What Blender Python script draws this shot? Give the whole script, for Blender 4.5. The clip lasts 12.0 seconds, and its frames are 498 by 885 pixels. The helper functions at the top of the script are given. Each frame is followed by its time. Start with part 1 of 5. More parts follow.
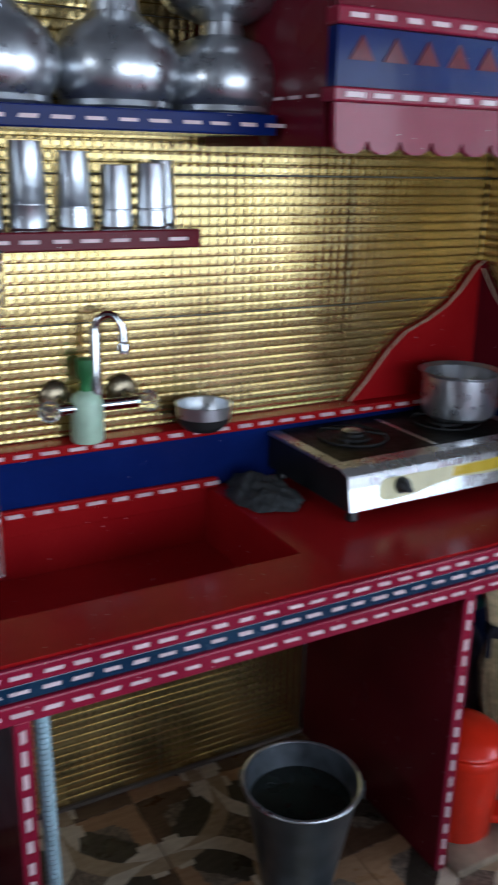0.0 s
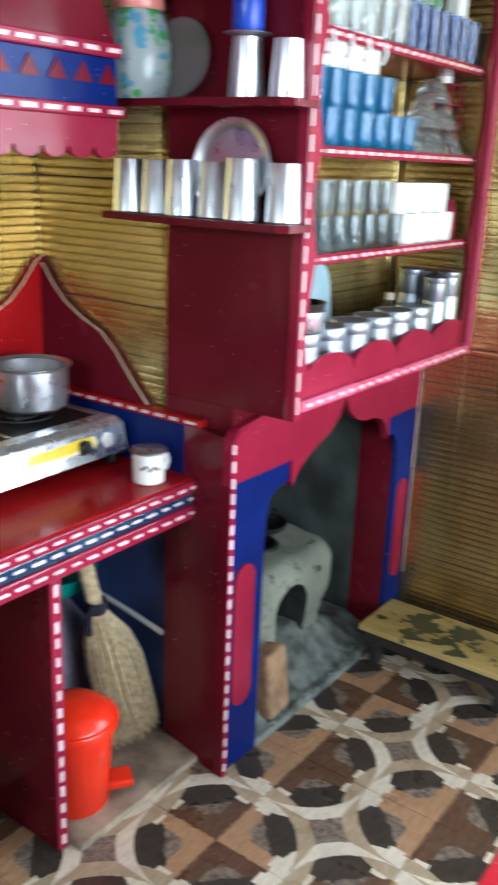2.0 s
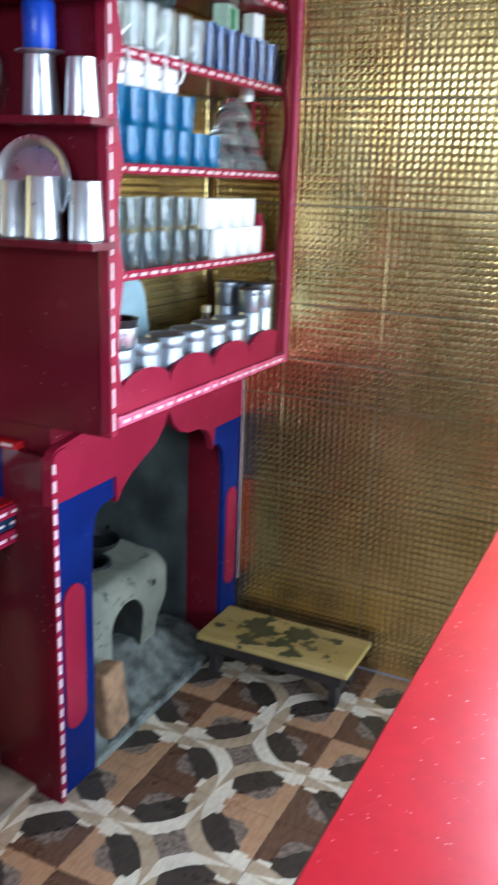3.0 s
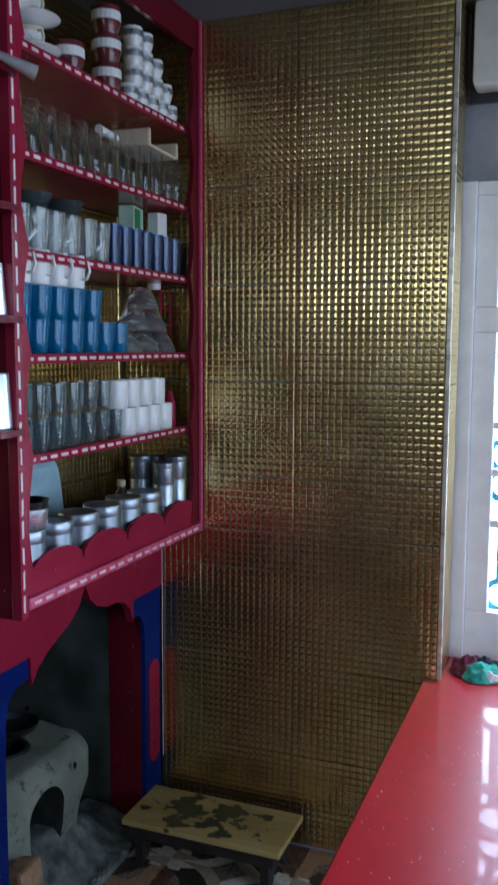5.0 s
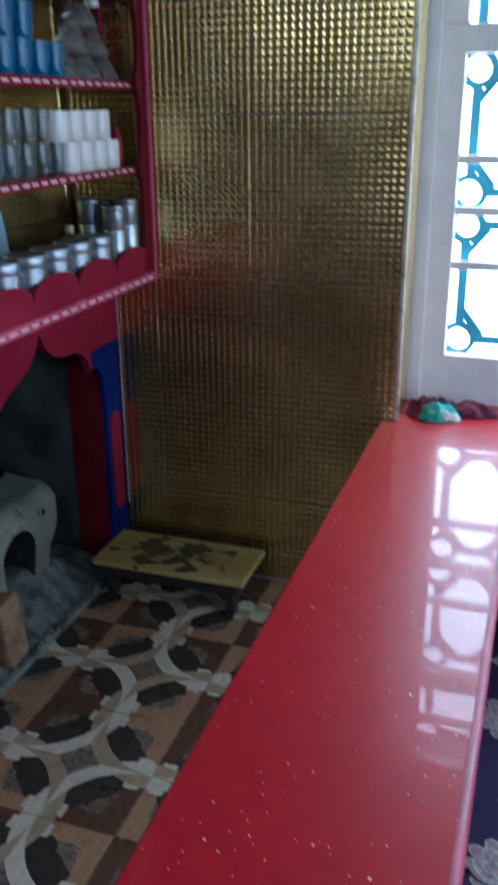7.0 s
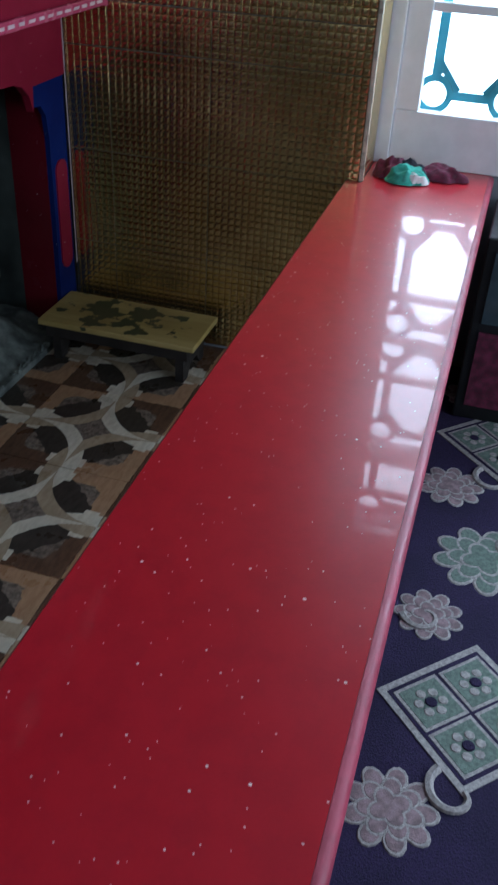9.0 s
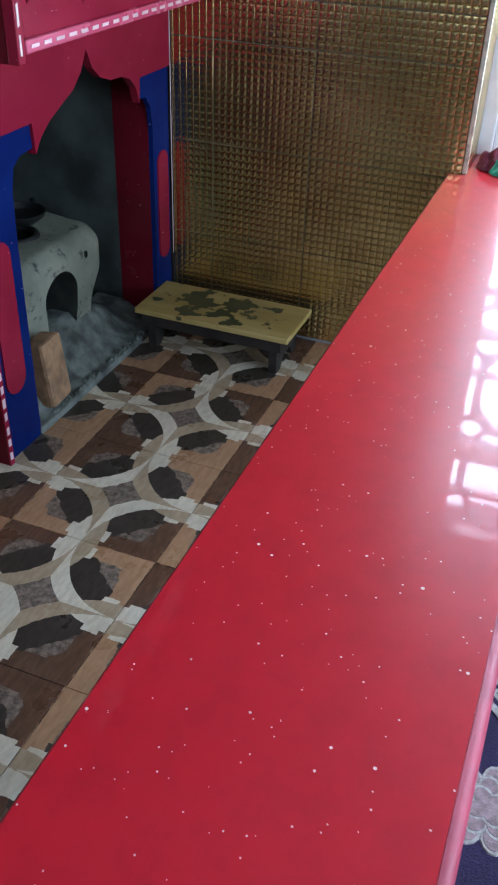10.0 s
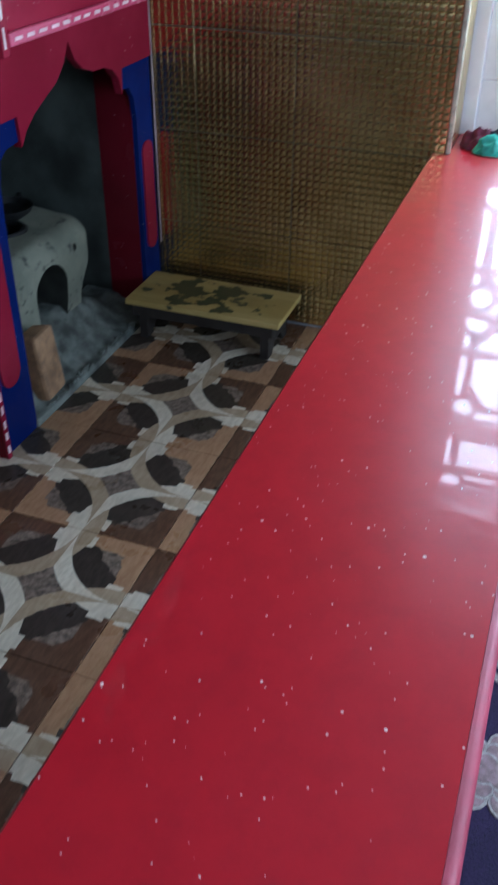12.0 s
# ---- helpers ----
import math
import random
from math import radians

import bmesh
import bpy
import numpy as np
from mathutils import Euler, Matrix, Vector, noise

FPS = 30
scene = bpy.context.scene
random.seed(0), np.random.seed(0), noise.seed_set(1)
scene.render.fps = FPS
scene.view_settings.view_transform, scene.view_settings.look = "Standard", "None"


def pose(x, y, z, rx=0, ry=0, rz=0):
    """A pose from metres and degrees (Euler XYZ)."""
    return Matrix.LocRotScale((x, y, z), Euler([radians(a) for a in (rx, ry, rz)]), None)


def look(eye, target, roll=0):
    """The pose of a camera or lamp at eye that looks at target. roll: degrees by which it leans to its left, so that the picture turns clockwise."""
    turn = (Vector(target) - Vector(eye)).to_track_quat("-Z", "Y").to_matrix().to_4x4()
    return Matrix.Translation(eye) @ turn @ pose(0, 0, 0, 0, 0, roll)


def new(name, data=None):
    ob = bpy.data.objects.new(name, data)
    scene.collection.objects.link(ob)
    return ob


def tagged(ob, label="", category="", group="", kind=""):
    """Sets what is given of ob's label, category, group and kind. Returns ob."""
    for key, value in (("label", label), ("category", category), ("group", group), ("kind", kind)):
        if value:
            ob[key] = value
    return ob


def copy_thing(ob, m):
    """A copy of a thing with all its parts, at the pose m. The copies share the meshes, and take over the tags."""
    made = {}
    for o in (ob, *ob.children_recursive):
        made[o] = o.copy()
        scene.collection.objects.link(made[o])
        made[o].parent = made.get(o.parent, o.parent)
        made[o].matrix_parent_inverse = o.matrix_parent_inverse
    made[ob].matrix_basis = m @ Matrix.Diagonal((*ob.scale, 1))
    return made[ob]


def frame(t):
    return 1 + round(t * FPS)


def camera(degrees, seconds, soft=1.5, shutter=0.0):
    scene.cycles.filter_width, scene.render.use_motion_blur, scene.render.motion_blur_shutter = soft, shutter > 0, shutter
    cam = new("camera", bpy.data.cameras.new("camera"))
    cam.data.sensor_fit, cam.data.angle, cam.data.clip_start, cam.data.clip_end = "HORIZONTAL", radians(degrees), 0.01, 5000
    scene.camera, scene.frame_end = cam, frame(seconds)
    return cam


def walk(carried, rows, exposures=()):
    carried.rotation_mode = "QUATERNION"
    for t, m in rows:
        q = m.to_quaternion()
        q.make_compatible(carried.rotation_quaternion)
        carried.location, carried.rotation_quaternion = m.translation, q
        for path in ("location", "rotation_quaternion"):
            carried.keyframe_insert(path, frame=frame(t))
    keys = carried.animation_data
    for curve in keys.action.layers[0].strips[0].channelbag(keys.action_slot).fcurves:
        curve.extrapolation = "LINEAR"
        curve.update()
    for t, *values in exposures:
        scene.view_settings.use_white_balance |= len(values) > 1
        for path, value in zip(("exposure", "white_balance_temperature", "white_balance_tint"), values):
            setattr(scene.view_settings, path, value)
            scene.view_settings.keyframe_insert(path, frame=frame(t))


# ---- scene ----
cam = camera(31.8, 12.0, 2.0, 0.75)
PATH = [
    (0, (0.072, 0.007, 1.617), (1.0, 1.666, 0.996), 1.3),
    (0.5, (0.089, -0.009, 1.615), (1.204, 1.533, 0.998), 2.2),
    (1, (0.105, -0.036, 1.619), (1.376, 1.377, 0.995), 2.6),
    (1.5, (0.122, -0.075, 1.627), (1.532, 1.206, 1.018), 2.4),
    (2, (0.143, -0.121, 1.629), (1.688, 0.993, 1.019), 2.2),
    (2.5, (0.159, -0.154, 1.631), (1.807, 0.805, 1.026), 1.8),
    (3, (0.164, -0.186, 1.641), (1.895, 0.635, 1.069), 2.0),
    (3.5, (0.17, -0.219, 1.654), (1.978, 0.477, 1.155), 1.6),
    (3.7, (0.169, -0.246, 1.659), (1.993, 0.424, 1.188), 1.4),
    (5.5, (0.141, -0.264, 1.701), (1.99, 0.477, 1.517), 0.1),
    (6, (0.143, -0.255, 1.673), (1.953, 0.531, 1.343), 0.4),
    (6.5, (0.163, -0.263, 1.624), (1.941, 0.457, 1.057), -0.5),
    (7, (0.172, -0.262, 1.594), (1.941, 0.336, 0.879), -0.5),
    (7.5, (0.223, -0.281, 1.547), (1.954, 0.233, 0.688), -1.2),
    (7.7, (0.225, -0.268, 1.53), (1.928, 0.223, 0.605), -1.4),
    (9.3, (0.18, -0.267, 1.467), (1.756, 0.185, 0.323), 3.8),
    (9.5, (0.152, -0.25, 1.466), (1.721, 0.265, 0.338), 3.5),
    (10, (0.167, -0.206, 1.456), (1.708, 0.372, 0.32), 2.1),
    (10.5, (0.278, -0.207, 1.445), (1.805, 0.362, 0.286), 0.1),
    (11, (0.252, -0.199, 1.465), (1.771, 0.328, 0.276), -0.1),
    (11.5, (0.17, -0.17, 1.466), (1.753, 0.318, 0.346), 1.2),
    (12, (0.137, -0.204, 1.453), (1.675, 0.351, 0.301), 0.4),
]
LIGHT = [(0.0, -0.1, 5450, 10), (0.6, 0.2, 5300, 9), (1.0, 0.75, 5400, 6), (1.5, 1.2, 5600, 4), (2.0, 1.5, 5650, 3), (2.5, 1.4, 5450, 4), (3.0, 1.35, 5250, 5), (3.5, 0.45, 4900, 4), (5.5, -0.35, 5050, 7), (6.0, 0.05, 5300, 6), (6.5, 0.2, 4950, 5), (7.0, -0.45, 4850, 4), (7.5, -0.85, 4850, 3), (9.5, -0.3, 5200, 3), (10.0, 0.5, 5150, 3), (10.5, 0.2, 5150, 3), (11.0, 0.35, 4950, 3), (11.5, -0.2, 4950, 3), (12.0, 0.1, 5000, 3)]
walk(cam, [(t, look(eye, target, roll)) for t, eye, target, roll in PATH], LIGHT)

# ---- world and light ----
world = bpy.data.worlds.new("world")
scene.world = world
world.use_nodes = True
wn = world.node_tree
sky = wn.nodes.new("ShaderNodeTexSky")
sky.sky_type, sky.sun_disc = "NISHITA", False
sky.sun_elevation, sky.sun_rotation = radians(38), radians(60)
wn.links.new(sky.outputs["Color"], wn.nodes["Background"].inputs["Color"])
wn.nodes["Background"].inputs["Strength"].default_value = 0.12


def area(name, eye, target, w, h, watts, color=(1, 1, 1)):
    data = bpy.data.lights.new(name, "AREA")
    data.shape, data.size, data.size_y, data.energy, data.color = "RECTANGLE", w, h, watts, color
    ob = new(name, data)
    ob.matrix_world = look(eye, target)
    return ob


# daylight in the openings: window in the east, unseen windows south and high west
area("daylight_east", (3.75, -1.05, 1.75), (0, -0.9, 0.9), 3.4, 2.6, 320, (0.9, 0.96, 1))
area("daylight_south", (1.2, -3.0, 1.65), (1.2, 0, 0.75), 3.5, 2.4, 112, (0.97, 0.98, 1))
area("daylight_west", (-2.3, 0.4, 2.3), (1.7, 0.4, 1.5), 1.3, 0.75, 20, (1, 0.97, 0.92))


# ---- materials ----
class Nodes:
    """Short hand for building node trees."""

    def __init__(self, name):
        self.m = bpy.data.materials.new(name)
        self.m.use_nodes = True
        self.t = self.m.node_tree
        self.b = self.t.nodes["Principled BSDF"]

    def put(self, socket, v):
        if isinstance(v, bpy.types.NodeSocket):
            self.t.links.new(v, socket)
        else:
            socket.default_value = v

    def math(self, op, a, b=0.0, c=0.0):
        n = self.t.nodes.new("ShaderNodeMath")
        n.operation = op
        for s, v in zip(n.inputs, (a, b, c)):
            self.put(s, v)
        return n.outputs[0]

    def mix(self, f, a, b):
        n = self.t.nodes.new("ShaderNodeMix")
        n.data_type = "RGBA"
        self.put(n.inputs[0], f)
        self.put(n.inputs[6], (*a, 1) if isinstance(a, tuple) else a)
        self.put(n.inputs[7], (*b, 1) if isinstance(b, tuple) else b)
        return n.outputs[2]

    def coords(self, kind="Object"):
        return self.t.nodes.new("ShaderNodeTexCoord").outputs[kind]

    def place(self):
        return self.t.nodes.new("ShaderNodeNewGeometry").outputs["Position"]

    def xyz(self, v):
        n = self.t.nodes.new("ShaderNodeSeparateXYZ")
        self.put(n.inputs[0], v)
        return n.outputs

    def noise(self, scale, detail=4, rough=0.55, vec=None, stretch=None):
        n = self.t.nodes.new("ShaderNodeTexNoise")
        n.inputs["Scale"].default_value, n.inputs["Detail"].default_value, n.inputs["Roughness"].default_value = scale, detail, rough
        v = vec or self.place()
        if stretch:
            k = self.t.nodes.new("ShaderNodeMapping")
            k.inputs["Scale"].default_value = stretch
            self.put(k.inputs[0], v)
            v = k.outputs[0]
        self.put(n.inputs["Vector"], v)
        return n.outputs[0]

    def voronoi(self, scale, feature="F1", out="Distance", vec=None):
        n = self.t.nodes.new("ShaderNodeTexVoronoi")
        n.feature = feature
        n.inputs["Scale"].default_value = scale
        self.put(n.inputs["Vector"], vec or self.place())
        return n.outputs[out]

    def ramp(self, f, lo, hi, a=0.0, b=1.0):
        n = self.t.nodes.new("ShaderNodeMapRange")
        n.interpolation_type = "SMOOTHSTEP"
        for s, v in zip(n.inputs, (f, lo, hi, a, b)):
            self.put(s, v)
        return n.outputs[0]

    def bump(self, h, strength=0.3, dist=0.002):
        n = self.t.nodes.new("ShaderNodeBump")
        n.inputs["Strength"].default_value, n.inputs["Distance"].default_value = strength, dist
        self.put(n.inputs["Height"], h)
        self.put(self.b.inputs["Normal"], n.outputs[0])

    def done(self, color=None, rough=None, metal=None, **more):
        for k, v in (("Base Color", color), ("Roughness", rough), ("Metallic", metal), *((k.replace("_", " "), v) for k, v in more.items())):
            if v is not None:
                self.put(self.b.inputs[k], (*v, 1) if isinstance(v, tuple) and len(v) == 3 else v)
        return self.m


def paint(name, color, worn, rough=0.16, fleck=0.0, bumpy=0.12, spread=0.14, gloss=0.5):
    """Brushed enamel: slight tone changes, brush marks, small pale flecks."""
    k = Nodes(name)
    c = k.mix(k.ramp(k.noise(3.0, 5), 0.35, 0.7), color, worn)
    c = k.mix(k.ramp(k.noise(70, 3), 0.6, 0.8, 0, 0.25), c, tuple(v * 0.5 for v in color))
    if fleck:
        spots = k.math("LESS_THAN", k.voronoi(58), k.math("MULTIPLY", k.noise(60, 1), fleck * 2))
        pick = k.math("GREATER_THAN", k.noise(9, 2), 0.5)
        c = k.mix(k.math("MULTIPLY", spots, pick), c, (0.85, 0.72, 0.7))
    k.bump(k.noise(38, 4), bumpy, 0.002)
    return k.done(c, k.ramp(k.noise(6, 4), 0.3, 0.75, rough, rough + spread), Coat_Weight=gloss * 0.5, Coat_Roughness=0.08, Specular_IOR_Level=gloss)


def plain(name, color, rough=0.5, metal=0.0, vary=0.25, scale=14, bumpy=0.15, **more):
    k = Nodes(name)
    c = k.mix(k.ramp(k.noise(scale, 5), 0.3, 0.75), tuple(v * (1 - vary) for v in color), tuple(min(1, v * (1 + vary)) for v in color))
    if bumpy:
        k.bump(k.noise(scale * 5, 4), bumpy, 0.002)
    return k.done(c, k.ramp(k.noise(scale * 2, 3), 0.3, 0.7, rough * 0.85, min(1, rough * 1.2)), metal, **more)


def clear(name, color=(1, 1, 1), rough=0.02, body=0.0):
    """Pressed glass ware: refracting walls, slightly uneven; body adds a milky share."""
    k = Nodes(name)
    k.bump(k.noise(60, 2), 0.12, 0.002)
    return k.done(color, rough, 0.0, Transmission_Weight=1.0 - body, IOR=1.45)


MAROON = paint("maroon_enamel", (0.105, 0.006, 0.013), (0.14, 0.009, 0.018), 0.15, 0.05, gloss=0.12)
# same paint as the maroon, light on the front parts put into its colour
CRIMSON_LIT = paint("lit_red_enamel", (0.22, 0.009, 0.03), (0.28, 0.015, 0.042), 0.18, 0.05, spread=0.06, gloss=0.2)
RED_TOP = paint("red_worktop_enamel", (0.3, 0.006, 0.008), (0.36, 0.01, 0.011), 0.16, 0.05, 0.05, 0.1, 0.1)


def bench_enamel():
    """Thick red enamel under clear varnish: fine brush mottling, pale flecks of two sizes, hairline scuffs."""
    k = Nodes("red_bench_enamel")
    c = k.mix(k.noise(2.2, 4), (0.47, 0.008, 0.018), (0.56, 0.014, 0.03))
    c = k.mix(k.math("MULTIPLY", k.ramp(k.noise(17, 6, 0.7), 0.35, 0.75), 0.45), c, (0.33, 0.007, 0.018))
    for scale, size, keep in ((19, 0.078, 0.48), (38, 0.11, 0.46), (60, 0.13, 0.5)):
        spot = k.math("LESS_THAN", k.voronoi(scale, vec=k.place()), k.math("MULTIPLY", k.noise(scale * 1.3, 1), size))
        c = k.mix(k.math("MULTIPLY", spot, k.math("GREATER_THAN", k.noise(11, 2), keep - 0.04)), c, (0.9, 0.74, 0.7))
    k.bump(k.noise(30, 4), 0.03, 0.002)
    return k.done(c, 0.3, Specular_IOR_Level=0.45, Coat_Weight=0.55, Coat_Roughness=0.028)


BENCH = bench_enamel()
NAVY = paint("navy_enamel", (0.005, 0.012, 0.09), (0.008, 0.02, 0.13), 0.16, 0.04, spread=0.06, gloss=0.1)
TEAL_BLUE = paint("teal_blue_enamel", (0.008, 0.024, 0.06), (0.012, 0.042, 0.085), 0.2)
PINK = paint("pink_enamel", (0.5, 0.06, 0.13), (0.55, 0.09, 0.17), 0.2)
DASH = plain("white_dash_paint", (0.72, 0.54, 0.55), 0.35, vary=0.12, bumpy=0.05)
STEEL = plain("steel", (0.72, 0.75, 0.78), 0.32, 0.95, 0.08, 20, 0.0)
BRUSHED = plain("brushed_steel_sheet", (0.82, 0.83, 0.84), 0.26, 0.85, 0.05, 8, 0.0)
STEEL_DULL = plain("dull_aluminium", (0.6, 0.62, 0.64), 0.31, 0.93, 0.06, 16, 0.02)
CAN = plain("galvanised_can", (0.36, 0.4, 0.44), 0.36, 0.92, 0.1, 18, 0.02)
CHROME = plain("chrome", (0.75, 0.75, 0.76), 0.08, 1.0, 0.05, 20, 0)
ZINC = plain("grey_zinc", (0.17, 0.19, 0.21), 0.38, 0.75, 0.25, 18, 0.12)
BLACK = plain("black_plastic", (0.012, 0.012, 0.013), 0.35, vary=0.3)
SOOT = plain("sooty_iron", (0.02, 0.02, 0.02), 0.6, 0.3)
GREASE = plain("black_stove_top", (0.012, 0.011, 0.01), 0.42, 0.0, 0.5, 25, Specular_IOR_Level=0.2)
RED_PLASTIC = plain("red_plastic", (0.8, 0.03, 0.008), 0.2, vary=0.06, bumpy=0.04)
TEAL = plain("teal_plastic", (0.02, 0.3, 0.25), 0.35, vary=0.1)
WHITE = plain("white_glaze", (0.78, 0.77, 0.73), 0.18, vary=0.05, bumpy=0.02)
WHITE_PAINT = plain("white_window_paint", (0.86, 0.85, 0.86), 0.35, vary=0.05, bumpy=0.06)
YELLOW = plain("yellow_sticker", (0.7, 0.5, 0.03), 0.3, vary=0.1, bumpy=0)
PALE_YELLOW = plain("pale_yellow_sticker", (0.72, 0.66, 0.36), 0.3, vary=0.1, bumpy=0)
CREAM = plain("cream_plastic", (0.65, 0.55, 0.38), 0.4, vary=0.1)
BROWN_GLAZE = plain("maroon_glaze", (0.12, 0.02, 0.02), 0.2, vary=0.3)
PINK_GLAZE = plain("pink_glaze", (0.75, 0.25, 0.22), 0.25, vary=0.12, bumpy=0)
GREEN_LEAF = plain("green_plastic", (0.05, 0.22, 0.07), 0.4, vary=0.4)
PALE_GREEN = plain("pale_green_plastic", (0.5, 0.68, 0.5), 0.4, vary=0.2)
SKY_PLASTIC = plain("pale_blue_plastic", (0.35, 0.5, 0.55), 0.35, vary=0.15)
BLUE_PLASTIC = plain("blue_plastic", (0.02, 0.07, 0.5), 0.3, vary=0.15)
CYAN = plain("cyan_iron_paint", (0.09, 0.36, 0.46), 0.4, vary=0.12)
BLUE_WALL = plain("blue_wall_paint", (0.03, 0.055, 0.17), 0.6, vary=0.45, scale=6)
GREY_WALL = plain("grey_limewash", (0.3, 0.31, 0.33), 0.8, vary=0.25, scale=4)
CEIL = plain("grey_ceiling_paint", (0.15, 0.155, 0.17), 0.75, vary=0.15, scale=3)
PALE_WALL = plain("dull_room_paint", (0.13, 0.12, 0.125), 0.75, vary=0.12, scale=3)
CEMENT = plain("worn_cement", (0.31, 0.245, 0.17), 0.85, vary=0.45, scale=10, bumpy=0.5)
ASH = plain("grey_ash_mortar", (0.14, 0.152, 0.132), 0.95, vary=0.6, scale=16, bumpy=0.45)
SOOTY_WALL = plain("sooty_plaster", (0.055, 0.064, 0.056), 0.9, vary=0.6, scale=6, bumpy=0.4)
BARK = plain("split_firewood", (0.32, 0.19, 0.1), 0.8, vary=0.4, scale=24, bumpy=0.5)
GROUT = plain("dark_grout", (0.16, 0.13, 0.1), 0.85)
WATER = plain("dark_water", (0.02, 0.025, 0.02), 0.03, vary=0.1, bumpy=0)
BURNT = plain("smoked_clay", (0.035, 0.037, 0.03), 0.95, vary=0.5, scale=14, bumpy=0.6)
STRAW = plain("dry_straw", (0.58, 0.46, 0.27), 0.7, vary=0.35, scale=60, bumpy=0.3)
CLOTH_TEAL = plain("teal_cloth", (0.08, 0.38, 0.29), 0.85, vary=0.3, scale=40, bumpy=0.5)
CLOTH_PLUM = plain("plum_cloth", (0.14, 0.02, 0.05), 0.85, vary=0.5, scale=40, bumpy=0.5)
CLOTH_DARK = plain("black_cloth", (0.02, 0.018, 0.03), 0.9, vary=0.3, scale=40, bumpy=0.5)
LILAC = plain("grey_lilac_sack", (0.3, 0.28, 0.36), 0.8, vary=0.4, scale=12, bumpy=0.6)
GLASS = clear("clear_glass", (0.97, 0.98, 0.98), 0.0, 0.0)
PANE_GLASS = Nodes("window_glass").done((1, 1, 1), 0.0, 0.0, Transmission_Weight=1.0, IOR=1.05)
FROST = clear("pale_glass", (0.93, 0.97, 0.95), 0.02, 0.07)
SMOKE_DARK = clear("dark_grey_glass", (0.1, 0.13, 0.13), 0.04, 0.35)
SMOKE = clear("grey_patterned_glass", (0.66, 0.73, 0.75), 0.02, 0.04)
BLUE_GLASS = clear("blue_glass", (0.04, 0.29, 0.56), 0.02, 0.28)
COBALT = clear("cobalt_glass", (0.05, 0.16, 0.5), 0.02, 0.1)


def gold_tile():
    k = Nodes("embossed_gold_glaze")
    c = k.mix(k.ramp(k.noise(5, 4), 0.3, 0.7), (0.55, 0.42, 0.17), (0.66, 0.52, 0.24))
    c = k.mix(k.ramp(k.noise(55, 3), 0.58, 0.8, 0, 0.2), c, (0.3, 0.22, 0.09))
    k.bump(k.noise(160, 2), 0.06, 0.001)
    return k.done(c, k.ramp(k.noise(9, 3), 0.3, 0.7, 0.16, 0.21), 0.96)


GOLD = gold_tile()


def clay():
    k = Nodes("grey_green_clay")
    c = k.mix(k.ramp(k.noise(7, 5), 0.35, 0.7), (0.17, 0.18, 0.135), (0.26, 0.265, 0.2))
    c = k.mix(k.ramp(k.noise(16, 6, 0.7), 0.55, 0.68), c, (0.05, 0.05, 0.045))
    k.bump(k.noise(45, 6, 0.65), 0.6, 0.006)
    return k.done(c, 0.9)


CLAY = clay()


def stool_top():
    k = Nodes("worn_yellow_board")
    c = k.mix(k.ramp(k.noise(12, 5, 0.6, stretch=(1, 0.2, 1)), 0.35, 0.7), (0.42, 0.3, 0.085), (0.55, 0.42, 0.15))
    x, y, _ = k.xyz(k.coords())
    off = k.math("ADD", k.math("POWER", k.math("DIVIDE", k.math("ADD", x, -0.005), 0.12), 2.0), k.math("POWER", k.math("DIVIDE", k.math("ADD", y, -0.02), 0.23), 2.0))
    worn = k.ramp(off, 0.2, 1.5, 0.07, -0.12)
    c = k.mix(k.ramp(k.math("ADD", k.noise(19, 4, 0.55, stretch=(1, 0.7, 1)), worn), 0.53, 0.55, 0, 0.95), c, (0.04, 0.052, 0.022))
    c = k.mix(k.ramp(k.math("ADD", k.noise(5, 3), worn), 0.5, 0.68, 0, 0.25), c, (0.16, 0.115, 0.05))
    k.bump(k.noise(40, 4), 0.2, 0.002)
    return k.done(c, 0.5)


STOOL_TOP = stool_top()
DARK_WOOD = plain("dark_stained_wood", (0.025, 0.02, 0.017), 0.6, vary=0.4, scale=20, bumpy=0.3)

PITCH, CX, CY = 0.412, 1.572, 0.965


